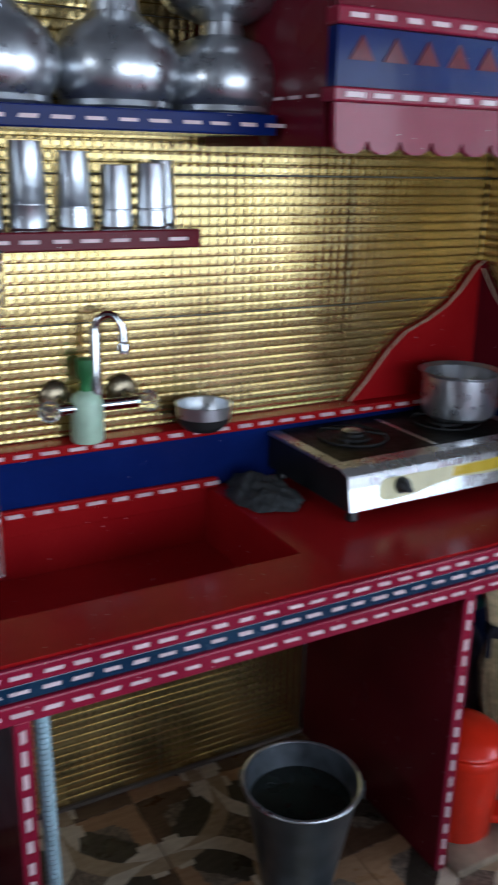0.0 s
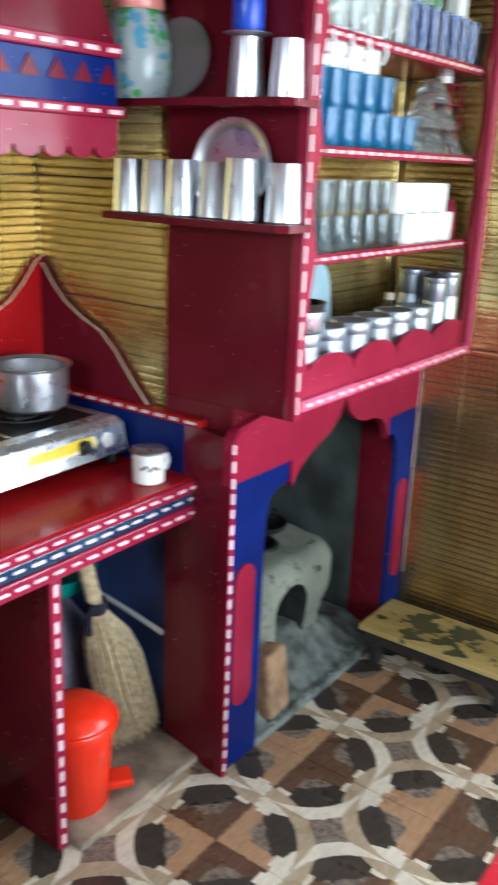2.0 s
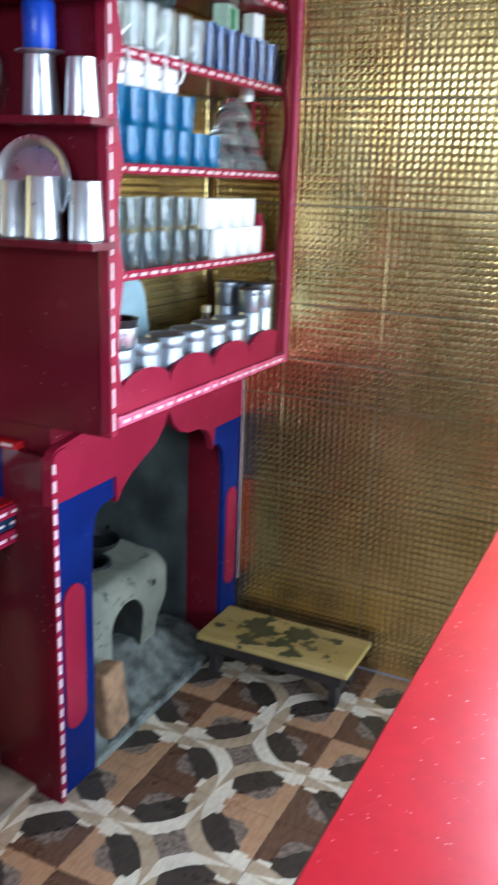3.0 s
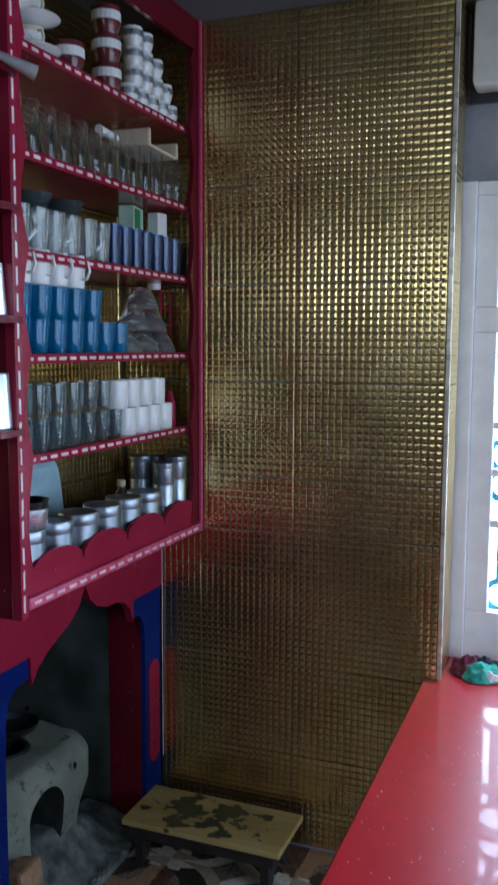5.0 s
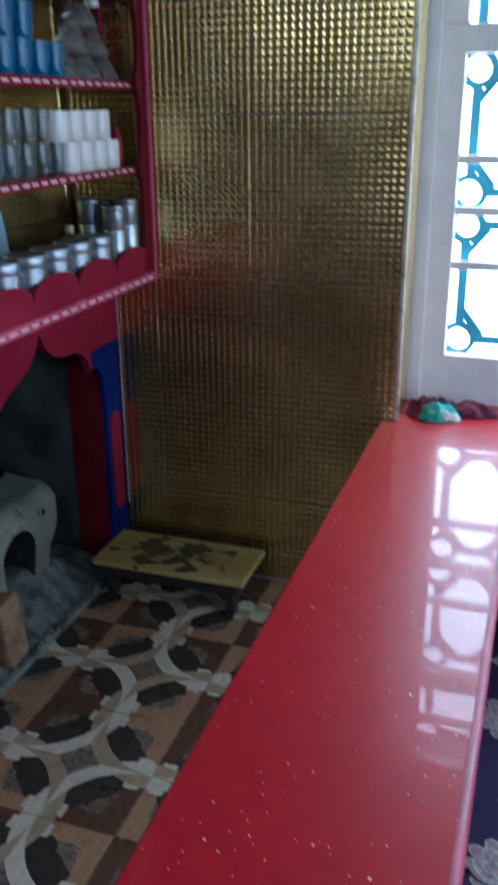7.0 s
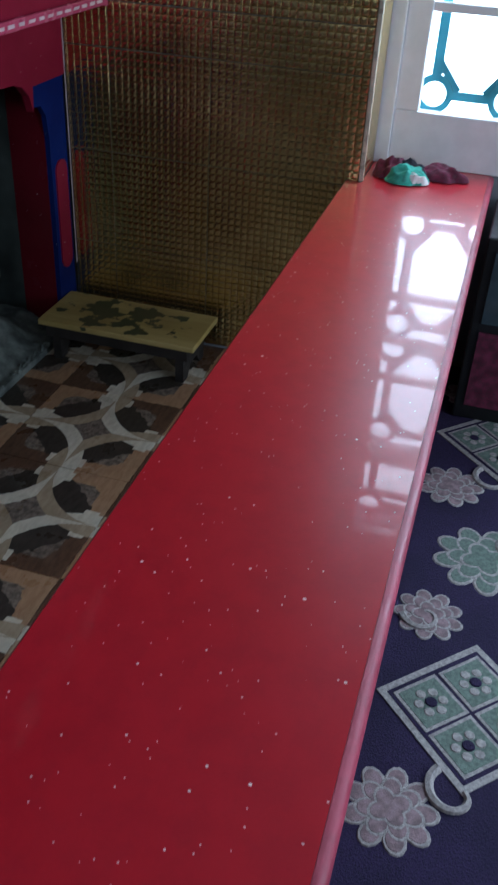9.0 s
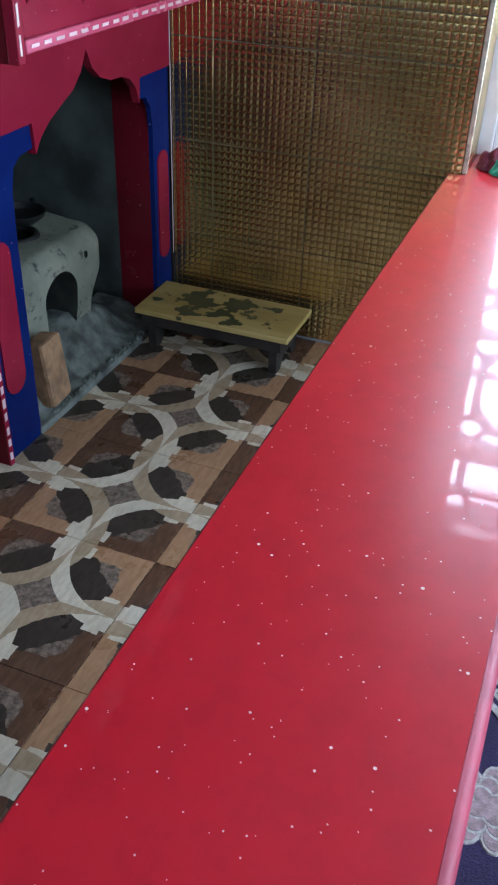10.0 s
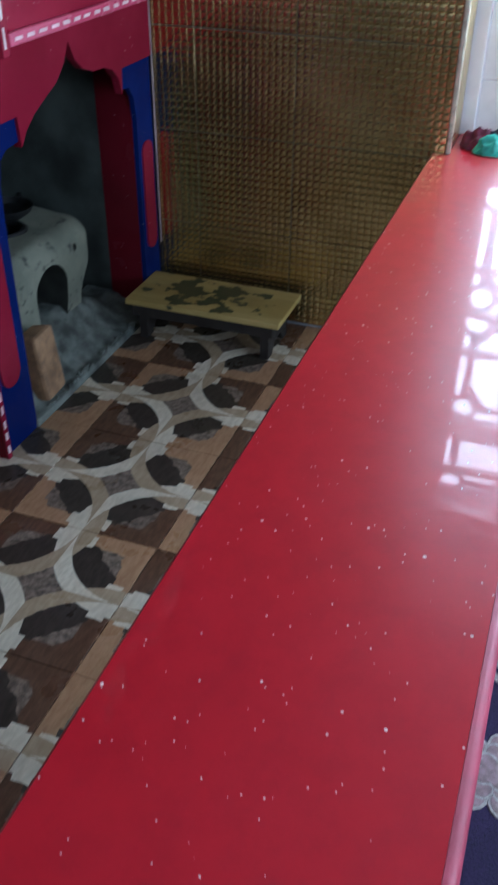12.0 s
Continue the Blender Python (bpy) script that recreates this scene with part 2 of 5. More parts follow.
def floor_tile():
    """Printed tile: interlaced white and beige rings, brown and tan blocks, dark petals."""
    k = Nodes("ring_pattern_floor_tile")
    x, y, _ = k.xyz(k.place())
    wob = k.math("MULTIPLY", k.math("SUBTRACT", k.noise(50, 2), 0.5), 0.008)
    fx = k.math("DIVIDE", k.math("SUBTRACT", x, CX), PITCH)
    fy = k.math("DIVIDE", k.math("SUBTRACT", y, CY), PITCH)
    ix, iy = k.math("ROUND", fx), k.math("ROUND", fy)
    su = k.math("ADD", k.math("MULTIPLY", k.math("SUBTRACT", fx, ix), PITCH), wob)
    sv = k.math("ADD", k.math("MULTIPLY", k.math("SUBTRACT", fy, iy), PITCH), wob)
    a, b = k.math("ABSOLUTE", su), k.math("ABSOLUTE", sv)
    hyp = lambda p, q: k.math("SQRT", k.math("ADD", k.math("MULTIPLY", p, p), k.math("MULTIPLY", q, q)))  # noqa: E731
    band = lambda r: k.math("LESS_THAN", k.math("ABSOLUTE", k.math("SUBTRACT", r, 0.228)), 0.0225)  # noqa: E731
    r0, r1, r2 = hyp(a, b), hyp(k.math("SUBTRACT", PITCH, a), b), hyp(a, k.math("SUBTRACT", PITCH, b))
    up, east = k.math("GREATER_THAN", sv, 0.0), k.math("GREATER_THAN", su, 0.0)
    parity = lambda v: k.math("FLOORED_MODULO", v, 2.0)  # noqa: E731
    white0 = k.math("ABSOLUTE", k.math("SUBTRACT", up, parity(ix)))
    ti, tj = k.math("ADD", ix, k.math("SUBTRACT", east, 1.0)), k.math("ADD", iy, k.math("SUBTRACT", up, 1.0))
    odd = parity(k.math("ADD", k.math("ADD", ix, iy), k.math("ADD", k.math("FLOOR", k.math("MULTIPLY", k.math("ADD", ti, 0.01), 0.5)), tj)))
    big, small = k.math("MAXIMUM", a, b), k.math("MINIMUM", a, b)
    grain = k.noise(26, 5, 0.6, stretch=(1, 3, 1))
    marble = k.mix(k.ramp(k.noise(60, 5, 0.7), 0.35, 0.65), (0.095, 0.07, 0.052), (0.29, 0.225, 0.17))
    tan = k.mix(k.ramp(grain, 0.3, 0.7), (0.35, 0.19, 0.095), (0.45, 0.27, 0.145))
    brown = k.mix(k.ramp(grain, 0.3, 0.7), (0.09, 0.046, 0.026), (0.15, 0.08, 0.045))
    dark = k.mix(k.ramp(grain, 0.3, 0.7), (0.034, 0.027, 0.02), (0.062, 0.05, 0.038))
    white = k.mix(k.ramp(grain, 0.3, 0.7), (0.62, 0.54, 0.4), (0.76, 0.68, 0.53))
    beige = k.mix(k.ramp(grain, 0.3, 0.7), (0.37, 0.27, 0.16), (0.47, 0.36, 0.23))
    c = k.mix(odd, brown, tan)
    reach = k.math("ADD", k.math("ADD", a, b), k.math("MULTIPLY", k.math("SUBTRACT", k.noise(34, 2), 0.5), 0.05))
    inner = k.math("GREATER_THAN", small, 0.05)
    c = k.mix(k.math("MULTIPLY", inner, k.math("GREATER_THAN", reach, 0.128)), c, marble)
    c = k.mix(k.math("MULTIPLY", k.math("GREATER_THAN", small, 0.044), k.math("GREATER_THAN", reach, 0.182)), c, dark)
    peg = k.math("MULTIPLY", k.math("LESS_THAN", k.math("ABSOLUTE", k.math("SUBTRACT", small, 0.034)), 0.02), k.math("GREATER_THAN", big, 0.15))
    c = k.mix(peg, c, white)
    outside = k.math("GREATER_THAN", r0, 0.208)
    c = k.mix(outside, c, marble)
    lens1, lens2 = k.math("LESS_THAN", r1, 0.25), k.math("LESS_THAN", r2, 0.25)
    lens = k.math("MULTIPLY", k.math("MAXIMUM", lens1, lens2), k.math("LESS_THAN", small, 0.1))
    c = k.mix(lens, c, beige)
    c = k.mix(k.math("MAXIMUM", band(r1), band(r2)), c, k.mix(white0, white, beige))
    c = k.mix(band(r0), c, k.mix(white0, beige, white))
    c = k.mix(k.ramp(k.noise(5, 5), 0.45, 0.75, 0, 0.22), c, (0.08, 0.06, 0.045))
    k.bump(k.noise(70, 3), 0.1, 0.001)
    return k.done(c, k.ramp(k.noise(8, 4), 0.3, 0.7, 0.25, 0.45))


FLOOR_TILE = floor_tile()


def carpet_pile():
    k = Nodes("violet_carpet_pile")
    c = k.mix(k.ramp(k.noise(5, 4), 0.3, 0.7), (0.016, 0.008, 0.042), (0.026, 0.013, 0.062))
    c = k.mix(k.ramp(k.noise(220, 3), 0.45, 0.7, 0, 0.6), c, (0.007, 0.004, 0.02))
    k.bump(k.noise(260, 3), 0.8, 0.004)
    return k.done(c, 0.95)


CARPET = carpet_pile()
CARPET_CREAM = plain("cream_carpet_pile", (0.42, 0.38, 0.36), 0.95, vary=0.3, scale=120, bumpy=0.8)
CARPET_GREEN = plain("sage_carpet_pile", (0.17, 0.22, 0.18), 0.95, vary=0.3, scale=120, bumpy=0.8)
CARPET_ROSE = plain("rose_carpet_pile", (0.29, 0.2, 0.21), 0.95, vary=0.35, scale=60, bumpy=0.8)

# ---- mesh helpers ----


def bm_new():
    return bmesh.new()


def finish(bm, name, mat, smooth=False):
    bmesh.ops.recalc_face_normals(bm, faces=bm.faces)
    me = bpy.data.meshes.new(name)
    bm.to_mesh(me)
    bm.free()
    for m in mat if isinstance(mat, (list, tuple)) else [mat]:
        me.materials.append(m)
    if smooth:
        for p in me.polygons:
            p.use_smooth = True
        me.set_sharp_from_angle(angle=radians(40))
    return me


def part(name, bm, mat, parent=None, label="", smooth=False, m=None):
    """One mesh object under a thing or a part."""
    ob = new(name, finish(bm, name, mat, smooth))
    ob.parent = parent
    if m is not None:
        ob.matrix_basis = m
    if label:
        ob["label"] = label
    return ob


def world_of(ob):
    return world_of(ob.parent) @ ob.matrix_parent_inverse @ ob.matrix_basis if ob.parent else ob.matrix_basis.copy()


def wpart(name, bm, mat, parent, label="", smooth=False):
    """A part whose mesh is given in the room's own coordinates."""
    ob = part(name, bm, mat, parent, label, smooth)
    ob.matrix_parent_inverse = world_of(parent).inverted()
    return ob


def thing(name, at, label, category, group="", kind="", rz=0.0):
    ob = new(name)
    ob.empty_display_size = 0.05
    ob.matrix_basis = pose(*at, 0, 0, rz)
    return tagged(ob, label, category, group, kind)


def box(bm, x0, x1, y0, y1, z0, z1, bevel=0.0, m=None):
    vs = [bm.verts.new(Vector((x, y, z))) for x in (x0, x1) for y in (y0, y1) for z in (z0, z1)]
    fs = [bm.faces.new([vs[i] for i in q]) for q in ((0, 1, 3, 2), (4, 6, 7, 5), (0, 4, 5, 1), (2, 3, 7, 6), (0, 2, 6, 4), (1, 5, 7, 3))]
    if bevel:
        es = list({e for f in fs for e in f.edges})
        out = bmesh.ops.bevel(bm, geom=es, offset=bevel, segments=2, affect="EDGES", profile=0.5)
        vs = list({v for f in out["faces"] for v in f.verts} | {v for v in vs if v.is_valid})
    if m is not None:
        bmesh.ops.transform(bm, matrix=m, verts=[v for v in vs if v.is_valid])
    return bm


def prism(bm, pts, axis, lo, hi):
    """Extrudes an outline, given in the two other axes, from lo to hi along an axis (0, 1, 2)."""
    def at(p, h):
        v = list(p)
        v.insert(axis, h)
        return Vector(v)
    a = [bm.verts.new(at(p, lo)) for p in pts]
    b = [bm.verts.new(at(p, hi)) for p in pts]
    n = len(pts)
    bm.faces.new(a)
    bm.faces.new(b[::-1])
    for i in range(n):
        bm.faces.new((a[i], a[(i + 1) % n], b[(i + 1) % n], b[i]))
    return bm


def lathe(bm, prof, n=24, m=None, closed=True):
    """Turns a profile of (radius, height) round z."""
    rings = []
    for r, z in prof:
        if r < 1e-5:
            rings.append([bm.verts.new((0, 0, z))])
        else:
            rings.append([bm.verts.new((r * math.cos(2 * math.pi * i / n), r * math.sin(2 * math.pi * i / n), z)) for i in range(n)])
    for p, q in zip(rings, rings[1:]):
        for i in range(n):
            j = (i + 1) % n
            if len(p) == 1 and len(q) == 1:
                continue
            if len(p) == 1:
                bm.faces.new((p[0], q[j], q[i]))
            elif len(q) == 1:
                bm.faces.new((p[i], p[j], q[0]))
            else:
                bm.faces.new((p[i], p[j], q[j], q[i]))
    if m is not None:
        bmesh.ops.transform(bm, matrix=m, verts=[v for r in rings for v in r])
    return bm


def tube(bm, pts, r, n=10, caps=True):
    """A round bar along points; r one radius or one a point."""
    pts = [Vector(p) for p in pts]
    rs = r if isinstance(r, (list, tuple)) else [r] * len(pts)
    rings, side = [], None
    for i, p in enumerate(pts):
        d = (pts[min(i + 1, len(pts) - 1)] - pts[max(i - 1, 0)]).normalized()
        if side is None:
            side = d.orthogonal().normalized()
        side = (side - d * side.dot(d)).normalized()
        up = d.cross(side)
        rings.append([bm.verts.new(p + rs[i] * (math.cos(2 * math.pi * k / n) * side + math.sin(2 * math.pi * k / n) * up)) for k in range(n)])
    for a, b in zip(rings, rings[1:]):
        for k in range(n):
            bm.faces.new((a[k], a[(k + 1) % n], b[(k + 1) % n], b[k]))
    if caps:
        bm.faces.new(rings[0][::-1])
        bm.faces.new(rings[-1])
    return bm


def arc(cx, cy, r, a0, a1, n=10):
    return [(cx + r * math.cos(radians(a0 + (a1 - a0) * i / n)), cy + r * math.sin(radians(a0 + (a1 - a0) * i / n))) for i in range(n + 1)]


def dashes(parent, a, b, wide, out, pitch=0.05, long=0.028, thick=0.0015, mat=None):
    """Painted dashes from a to b: wide across, out the way that they face."""
    a, b, out = Vector(a), Vector(b), Vector(out).normalized()
    d = b - a
    n = max(1, round(d.length / pitch))
    d.normalize()
    w = out.cross(d)
    for i in range(n):
        bm = bm_new()
        s = long * random.uniform(0.85, 1.12)
        c = a + d * (pitch * (i + 0.5) + random.uniform(-0.003, 0.003))
        q = wide * random.uniform(0.85, 1.1)
        skew = d * random.uniform(-0.002, 0.002)
        lo = [c + d * sd * s / 2 + w * sw * q / 2 + skew * sw for sd, sw in ((-1, -1), (1, -1), (1, 1), (-1, 1))]
        vs = [bm.verts.new(p - out * 0.001) for p in lo] + [bm.verts.new(p + out * thick) for p in lo]
        bm.faces.new(vs[4:])
        for k in range(4):
            bm.faces.new((vs[k], vs[(k + 1) % 4], vs[4 + (k + 1) % 4], vs[4 + k]))
        wpart("dash", bm, mat or DASH, parent)

# ---- the room ----
NY, SX, EX, WX = 1.84, 1.815, 2.815, 3.06      # north wall, side wall of the flue block, gold east wall, window wall
TOP = 2.725                                    # ceiling
BZ, BY0, BY1 = 0.655, -0.246, 0.185             # bench top and its edges


def slab(name, label, mat, *dims):
    bm = box(bm_new(), *dims)
    return tagged(part(name, bm, mat, None, label), category=name.split("_")[0], kind="structure")


floor = slab("floor", "tiled kitchen floor with printed brown and cream rings", GROUT, -2.1, 3.3, -2.7, 2.25, -0.12, -0.008)
wall_north = slab("wall_north", "kitchen wall behind the worktop, faced with gold tiles", GREY_WALL, -2.1, SX + 1.3, NY + 0.012, 2.25, -0.1, TOP)
wall_flue_side = slab("wall_flue", "side of the flue block beside the cooker, gold tiles above, blue paint below", BLUE_WALL, SX + 0.012, SX + 0.06, 1.2, NY + 0.01, 0, TOP)
wall_east = slab("wall_east", "wall with embossed gold tiles from floor to ceiling", GREY_WALL, EX + 0.012, 3.3, 0.145, 1.98, -0.1, TOP)
ceiling = slab("ceiling", "dull grey painted ceiling", CEIL, -2.1, 3.3, -2.7, 2.0, TOP, TOP + 0.1)
bm = bm_new()
box(bm, WX, 3.3, -2.6, 0.145, -0.1, BZ - 0.002)
box(bm, WX, 3.3, -2.6, 0.145, 2.215, TOP)
box(bm, WX, 3.3, 0.13, 0.145, BZ - 0.002, 2.215)
# second opening, unseen, added so its daylight shows in the gold north wall
box(bm, WX, 3.3, -2.6, -2.3, BZ - 0.002, 2.215)
box(bm, WX, 3.3, -1.2, -1.05, BZ - 0.002, 2.215)
wall_window = tagged(part("wall_window", bm, GREY_WALL, None, "grey wall round the white window"), category="wall", kind="structure")
# unseen wall, its window opening guessed from reflections
bm = bm_new()
box(bm, -2.1, -0.5, -2.7, -2.6, -0.1, TOP)
box(bm, 2.9, 3.3, -2.7, -2.6, -0.1, TOP)
box(bm, -0.5, 2.9, -2.7, -2.6, -0.1, 0.55)
box(bm, -0.5, 2.9, -2.7, -2.6, 2.4, TOP)
tagged(part("wall_south", bm, PALE_WALL, None, "plain room wall with a wide window opening"), category="wall", kind="structure")
# unseen wall, its high opening set by the bright patch on the gold wall
bm = bm_new()
box(bm, -2.1, -2.0, -2.6, -0.25, -0.1, TOP)
box(bm, -2.1, -2.0, 1.05, 1.85, -0.1, TOP)
box(bm, -2.1, -2.0, -0.25, 1.05, -0.1, 1.93)
box(bm, -2.1, -2.0, -0.25, 1.05, 2.55, TOP)
tagged(part("wall_west", bm, PALE_WALL, None, "plain room wall with a high window opening"), category="wall", kind="structure")


# ---- gold wall tiles ----
def tile_mesh(w, h, nx, nz):
    """One embossed tile, facing -y, its lower left corner at 0: rows of small flat-topped bumps, each a little askew."""
    verts, faces = [], []
    g, px, pz = 0.001, (w - 0.002) / nx, (h - 0.002) / nz
    prof = ((0.0, 0.0003), (0.065, 0.0021), (0.3, 0.00272), (0.7, 0.00272), (0.935, 0.0021), (1.0, 0.0003))
    for i in range(nx):
        for j in range(nz):
            b = len(verts)
            ta, tb = random.uniform(-0.00006, 0.00006), random.uniform(-0.00006, 0.00006)
            for u, hu in prof:
                for v, hv in prof:
                    up = min(hu, hv)
                    verts.append((g + (i + u) * px, -0.006 - up - (up > 0.001) * (ta * (2 * u - 1) + tb * (2 * v - 1)), g + (j + v) * pz))
            for a in range(5):
                for c in range(5):
                    k = b + a * 6 + c
                    faces.append((k, k + 6, k + 7, k + 1))
    b = len(verts)
    verts += [(g, -0.006, g), (w - g, -0.006, g), (w - g, -0.006, h - g), (g, -0.006, h - g), (g, 0, g), (w - g, 0, g), (w - g, 0, h - g), (g, 0, h - g)]
    faces += [(b, b + 4, b + 5, b + 1), (b + 1, b + 5, b + 6, b + 2), (b + 2, b + 6, b + 7, b + 3), (b + 3, b + 7, b + 4, b)]
    me = bpy.data.meshes.new("tile")
    me.from_pydata(verts, [], faces)
    bm = bmesh.new()
    bm.from_mesh(me)
    bmesh.ops.remove_doubles(bm, verts=bm.verts, dist=0.00001)
    bm.to_mesh(me)
    bm.free()
    me.materials.append(GOLD)
    me.update()
    return me


TW, TH = 0.477, 0.313
BUMP = TH / 14
tile_kinds = {}


def tile_run(parent, widths, z0, z1, put):
    """Lays tiles in courses from z0 to z1; put(u, z) gives the pose of a tile's lower left corner."""
    base = world_of(parent).inverted()
    u = 0.0
    for w in widths:
        z = z0
        while z < z1 - 0.01:
            top = min(z1, (math.floor((z - 0.011) / TH + 1e-6) + 1) * TH + 0.011)
            h = top - z
            key = (round(w, 3), round(h, 3))
            if key not in tile_kinds:
                tile_kinds[key] = tile_mesh(w, h, max(1, round(w / BUMP)), max(1, round(h / BUMP)))
            ob = new("tile", tile_kinds[key])
            ob.parent = parent
            ob.matrix_parent_inverse = base
            ob.matrix_basis = put(u + w * 0, z) @ pose(0, 0, 0, random.uniform(-0.08, 0.08), 0, random.uniform(-0.08, 0.08))
            z = top
        u += w



# ---- red bench between kitchen and sitting side ----
bench = thing("bench_counter", (0.5, 0, 0), "long glossy red painted bench top dividing kitchen from carpet", "counter")
bm = bm_new()
prof = [(BY1, BZ - 0.03), (BY1, BZ - 0.006), (BY1 - 0.005, BZ), (BY0 + 0.017, BZ), (BY0 + 0.017, BZ - 0.03)]
nosing = arc(BY0 + 0.0165, BZ - 0.0165, 0.0165, 90, 200, 8) + [(BY0 + 0.006, BZ - 0.05), (BY0 + 0.0165, BZ - 0.05)]
prism(bm, prof, 0, -1.4, EX - 0.002)
box(bm, EX - 0.002, WX - 0.002, BY0 + 0.017, 0.136, BZ - 0.03, BZ)
wpart("top", bm, BENCH, bench)
# soft sheen along the rounded edge, put into a lilac colour
wpart("nosing", prism(bm_new(), nosing, 0, -1.4, WX - 0.003), plain("lilac_edge_sheen", (0.34, 0.035, 0.07), 0.45, vary=0.2, scale=18, bumpy=0.2), bench, "rounded edge with its lilac-pink sheen put into the colour", smooth=True)
# unseen panel, added to keep low daylight from under the worktop
wpart("side_panel", box(bm_new(), -1.4, 1.0, BY1 - 0.05, BY1 - 0.015, 0.0, BZ - 0.031), MAROON, bench)
for x in (-1.3, 0.9, 2.68):
    wpart("support", box(bm_new(), x, x + 0.1, BY0 + 0.05, BY1 - 0.051, 0.0, BZ - 0.031), MAROON, bench)

# ---- kitchen worktop with sink ----
CZ, CF = 0.847, 1.236
counter = thing("kitchen_worktop", (1.0, 1.5, 0), "red painted kitchen worktop with sink trough and dashed striped front edge", "counter")
SKX0, SKX1, SKY0, SKY1, SKZ = 0.1, 0.965, 1.378, 1.812, 0.70
for d in ((-0.9, SX, CF, SKY0), (SKX1, SX, SKY0, NY), (-0.9, SKX0, SKY0, NY), (SKX0, SKX1, SKY1, NY)):
    wpart("top_slab", box(bm_new(), *d, CZ - 0.045, CZ), RED_TOP, counter)
for d in ((SKX0 - 0.02, SKX0, SKY0 - 0.02, SKY1 + 0.02), (SKX1, SKX1 + 0.02, SKY0 - 0.02, SKY1 + 0.02), (SKX0, SKX1, SKY0 - 0.02, SKY0), (SKX0, SKX1, SKY1, SKY1 + 0.02)):
    wpart("sink_side", box(bm_new(), *d, SKZ - 0.03, CZ - 0.0455), RED_TOP, counter)
wpart("sink_floor", box(bm_new(), SKX0, SKX1, SKY0, SKY1, SKZ - 0.03, SKZ), RED_TOP, counter)
for n, (z0, z1, y, m) in enumerate(((CZ - 0.036, CZ - 0.004, CF - 0.012, CRIMSON_LIT), (CZ - 0.072, CZ - 0.038, CF - 0.002, TEAL_BLUE), (CZ - 0.112, CZ - 0.074, CF - 0.006, CRIMSON_LIT))):
    wpart("edge_moulding", box(bm_new(), -0.9, SX - 0.01, y, CF + 0.03 if n else CF, z0, z1, 0.004), m, counter)
    dashes(counter, (-0.9, y, (z0 + z1) / 2), (SX - 0.02, y, (z0 + z1) / 2), 0.0075, (0, -1, 0), 0.051, 0.031)
for x0, x1 in ((0.335, 0.362), (1.30, 1.328)):
    wpart("leg_panel", box(bm_new(), x0, x1, CF + 0.01, NY, 0, CZ - 0.113), MAROON, counter)
    wpart("leg_edge", box(bm_new(), x0 - 0.002, x1 + 0.002, CF + 0.001, CF + 0.0095, 0, CZ - 0.113, 0.003), CRIMSON_LIT, counter)
    dashes(counter, ((x0 + x1) / 2, CF + 0.001, 0.01), ((x0 + x1) / 2, CF + 0.001, CZ - 0.12), 0.011, (0, -1, 0), 0.045, 0.026)

# ledge above the worktop, navy board below it
ledge = thing("backsplash_ledge", (1.0, NY, CZ), "navy splashback board with a red dashed ledge on top", "shelf")
wpart("board", box(bm_new(), -0.9, SX - 0.03, NY - 0.035, NY - 0.001, CZ + 0.001, 0.985), NAVY, ledge)
wpart("top", box(bm_new(), -0.9, SX - 0.02, NY - 0.06, NY - 0.001, 0.985, 1.01, 0.004), RED_TOP, ledge)
dashes(ledge, (-0.9, NY - 0.06, 0.998), (1.62, NY - 0.06, 0.998), 0.009, (0, -1, 0), 0.06, 0.036)
wpart("lower_moulding", box(bm_new(), SKX0, SKX1 + 0.02, NY - 0.052, NY - 0.036, CZ + 0.001, CZ + 0.026, 0.004), RED_TOP, ledge)
dashes(ledge, (SKX0, NY - 0.052, CZ + 0.013), (SKX1 + 0.02, NY - 0.052, CZ + 0.013), 0.009, (0, -1, 0), 0.06, 0.036)
wpart("side_board", box(bm_new(), SX - 0.028, SX - 0.001, 1.215, NY - 0.036, CZ + 0.001, 0.985), NAVY, ledge)
wpart("side_top", box(bm_new(), SX - 0.04, SX - 0.001, 1.21, NY - 0.061, 0.985, 1.006, 0.004), RED_TOP, ledge)
dashes(ledge, (SX - 0.04, 1.22, 0.996), (SX - 0.04, 1.78, 0.996), 0.008, (-1, 0, 0), 0.05, 0.03)

# curved red boards in the corner behind the cooker
rise = [(0.0, 0.0), (0.05, 0.05), (0.12, 0.13), (0.17, 0.172), (0.24, 0.2), (0.305, 0.235), (0.35, 0.275), (0.4, 0.335), (0.425, 0.35)]
corner = thing("corner_board", (SX, NY, 1.01), "red painted wave-cut boards meeting in the corner behind the cooker", "board")
bm = bm_new()
prism(bm, [(1.385 + u, 1.011 + w) for u, w in rise] + [(SX - 0.002, 1.011 + 0.35), (SX - 0.002, 1.011)], 1, NY - 0.022, NY - 0.002)
wpart("back_board", bm, RED_TOP, corner)
wpart("edge_line", tube(bm_new(), [(1.385 + u, NY - 0.0215, 1.011 + w) for u, w in rise], 0.0018, 6), CREAM, corner, "pale painted edge line")
bm = bm_new()
prism(bm, [(1.41 + u, 1.007 + w) for u, w in rise[:-1]] + [(NY - 0.023, 1.007 + 0.35), (NY - 0.023, 1.007)], 0, SX - 0.016, SX - 0.002)
wpart("side_board", bm, MAROON, corner)
wpart("edge_line", tube(bm_new(), [(SX - 0.0165, 1.41 + u, 1.007 + w) for u, w in rise[:-1]], 0.0018, 6), CREAM, corner, "pale painted edge line")

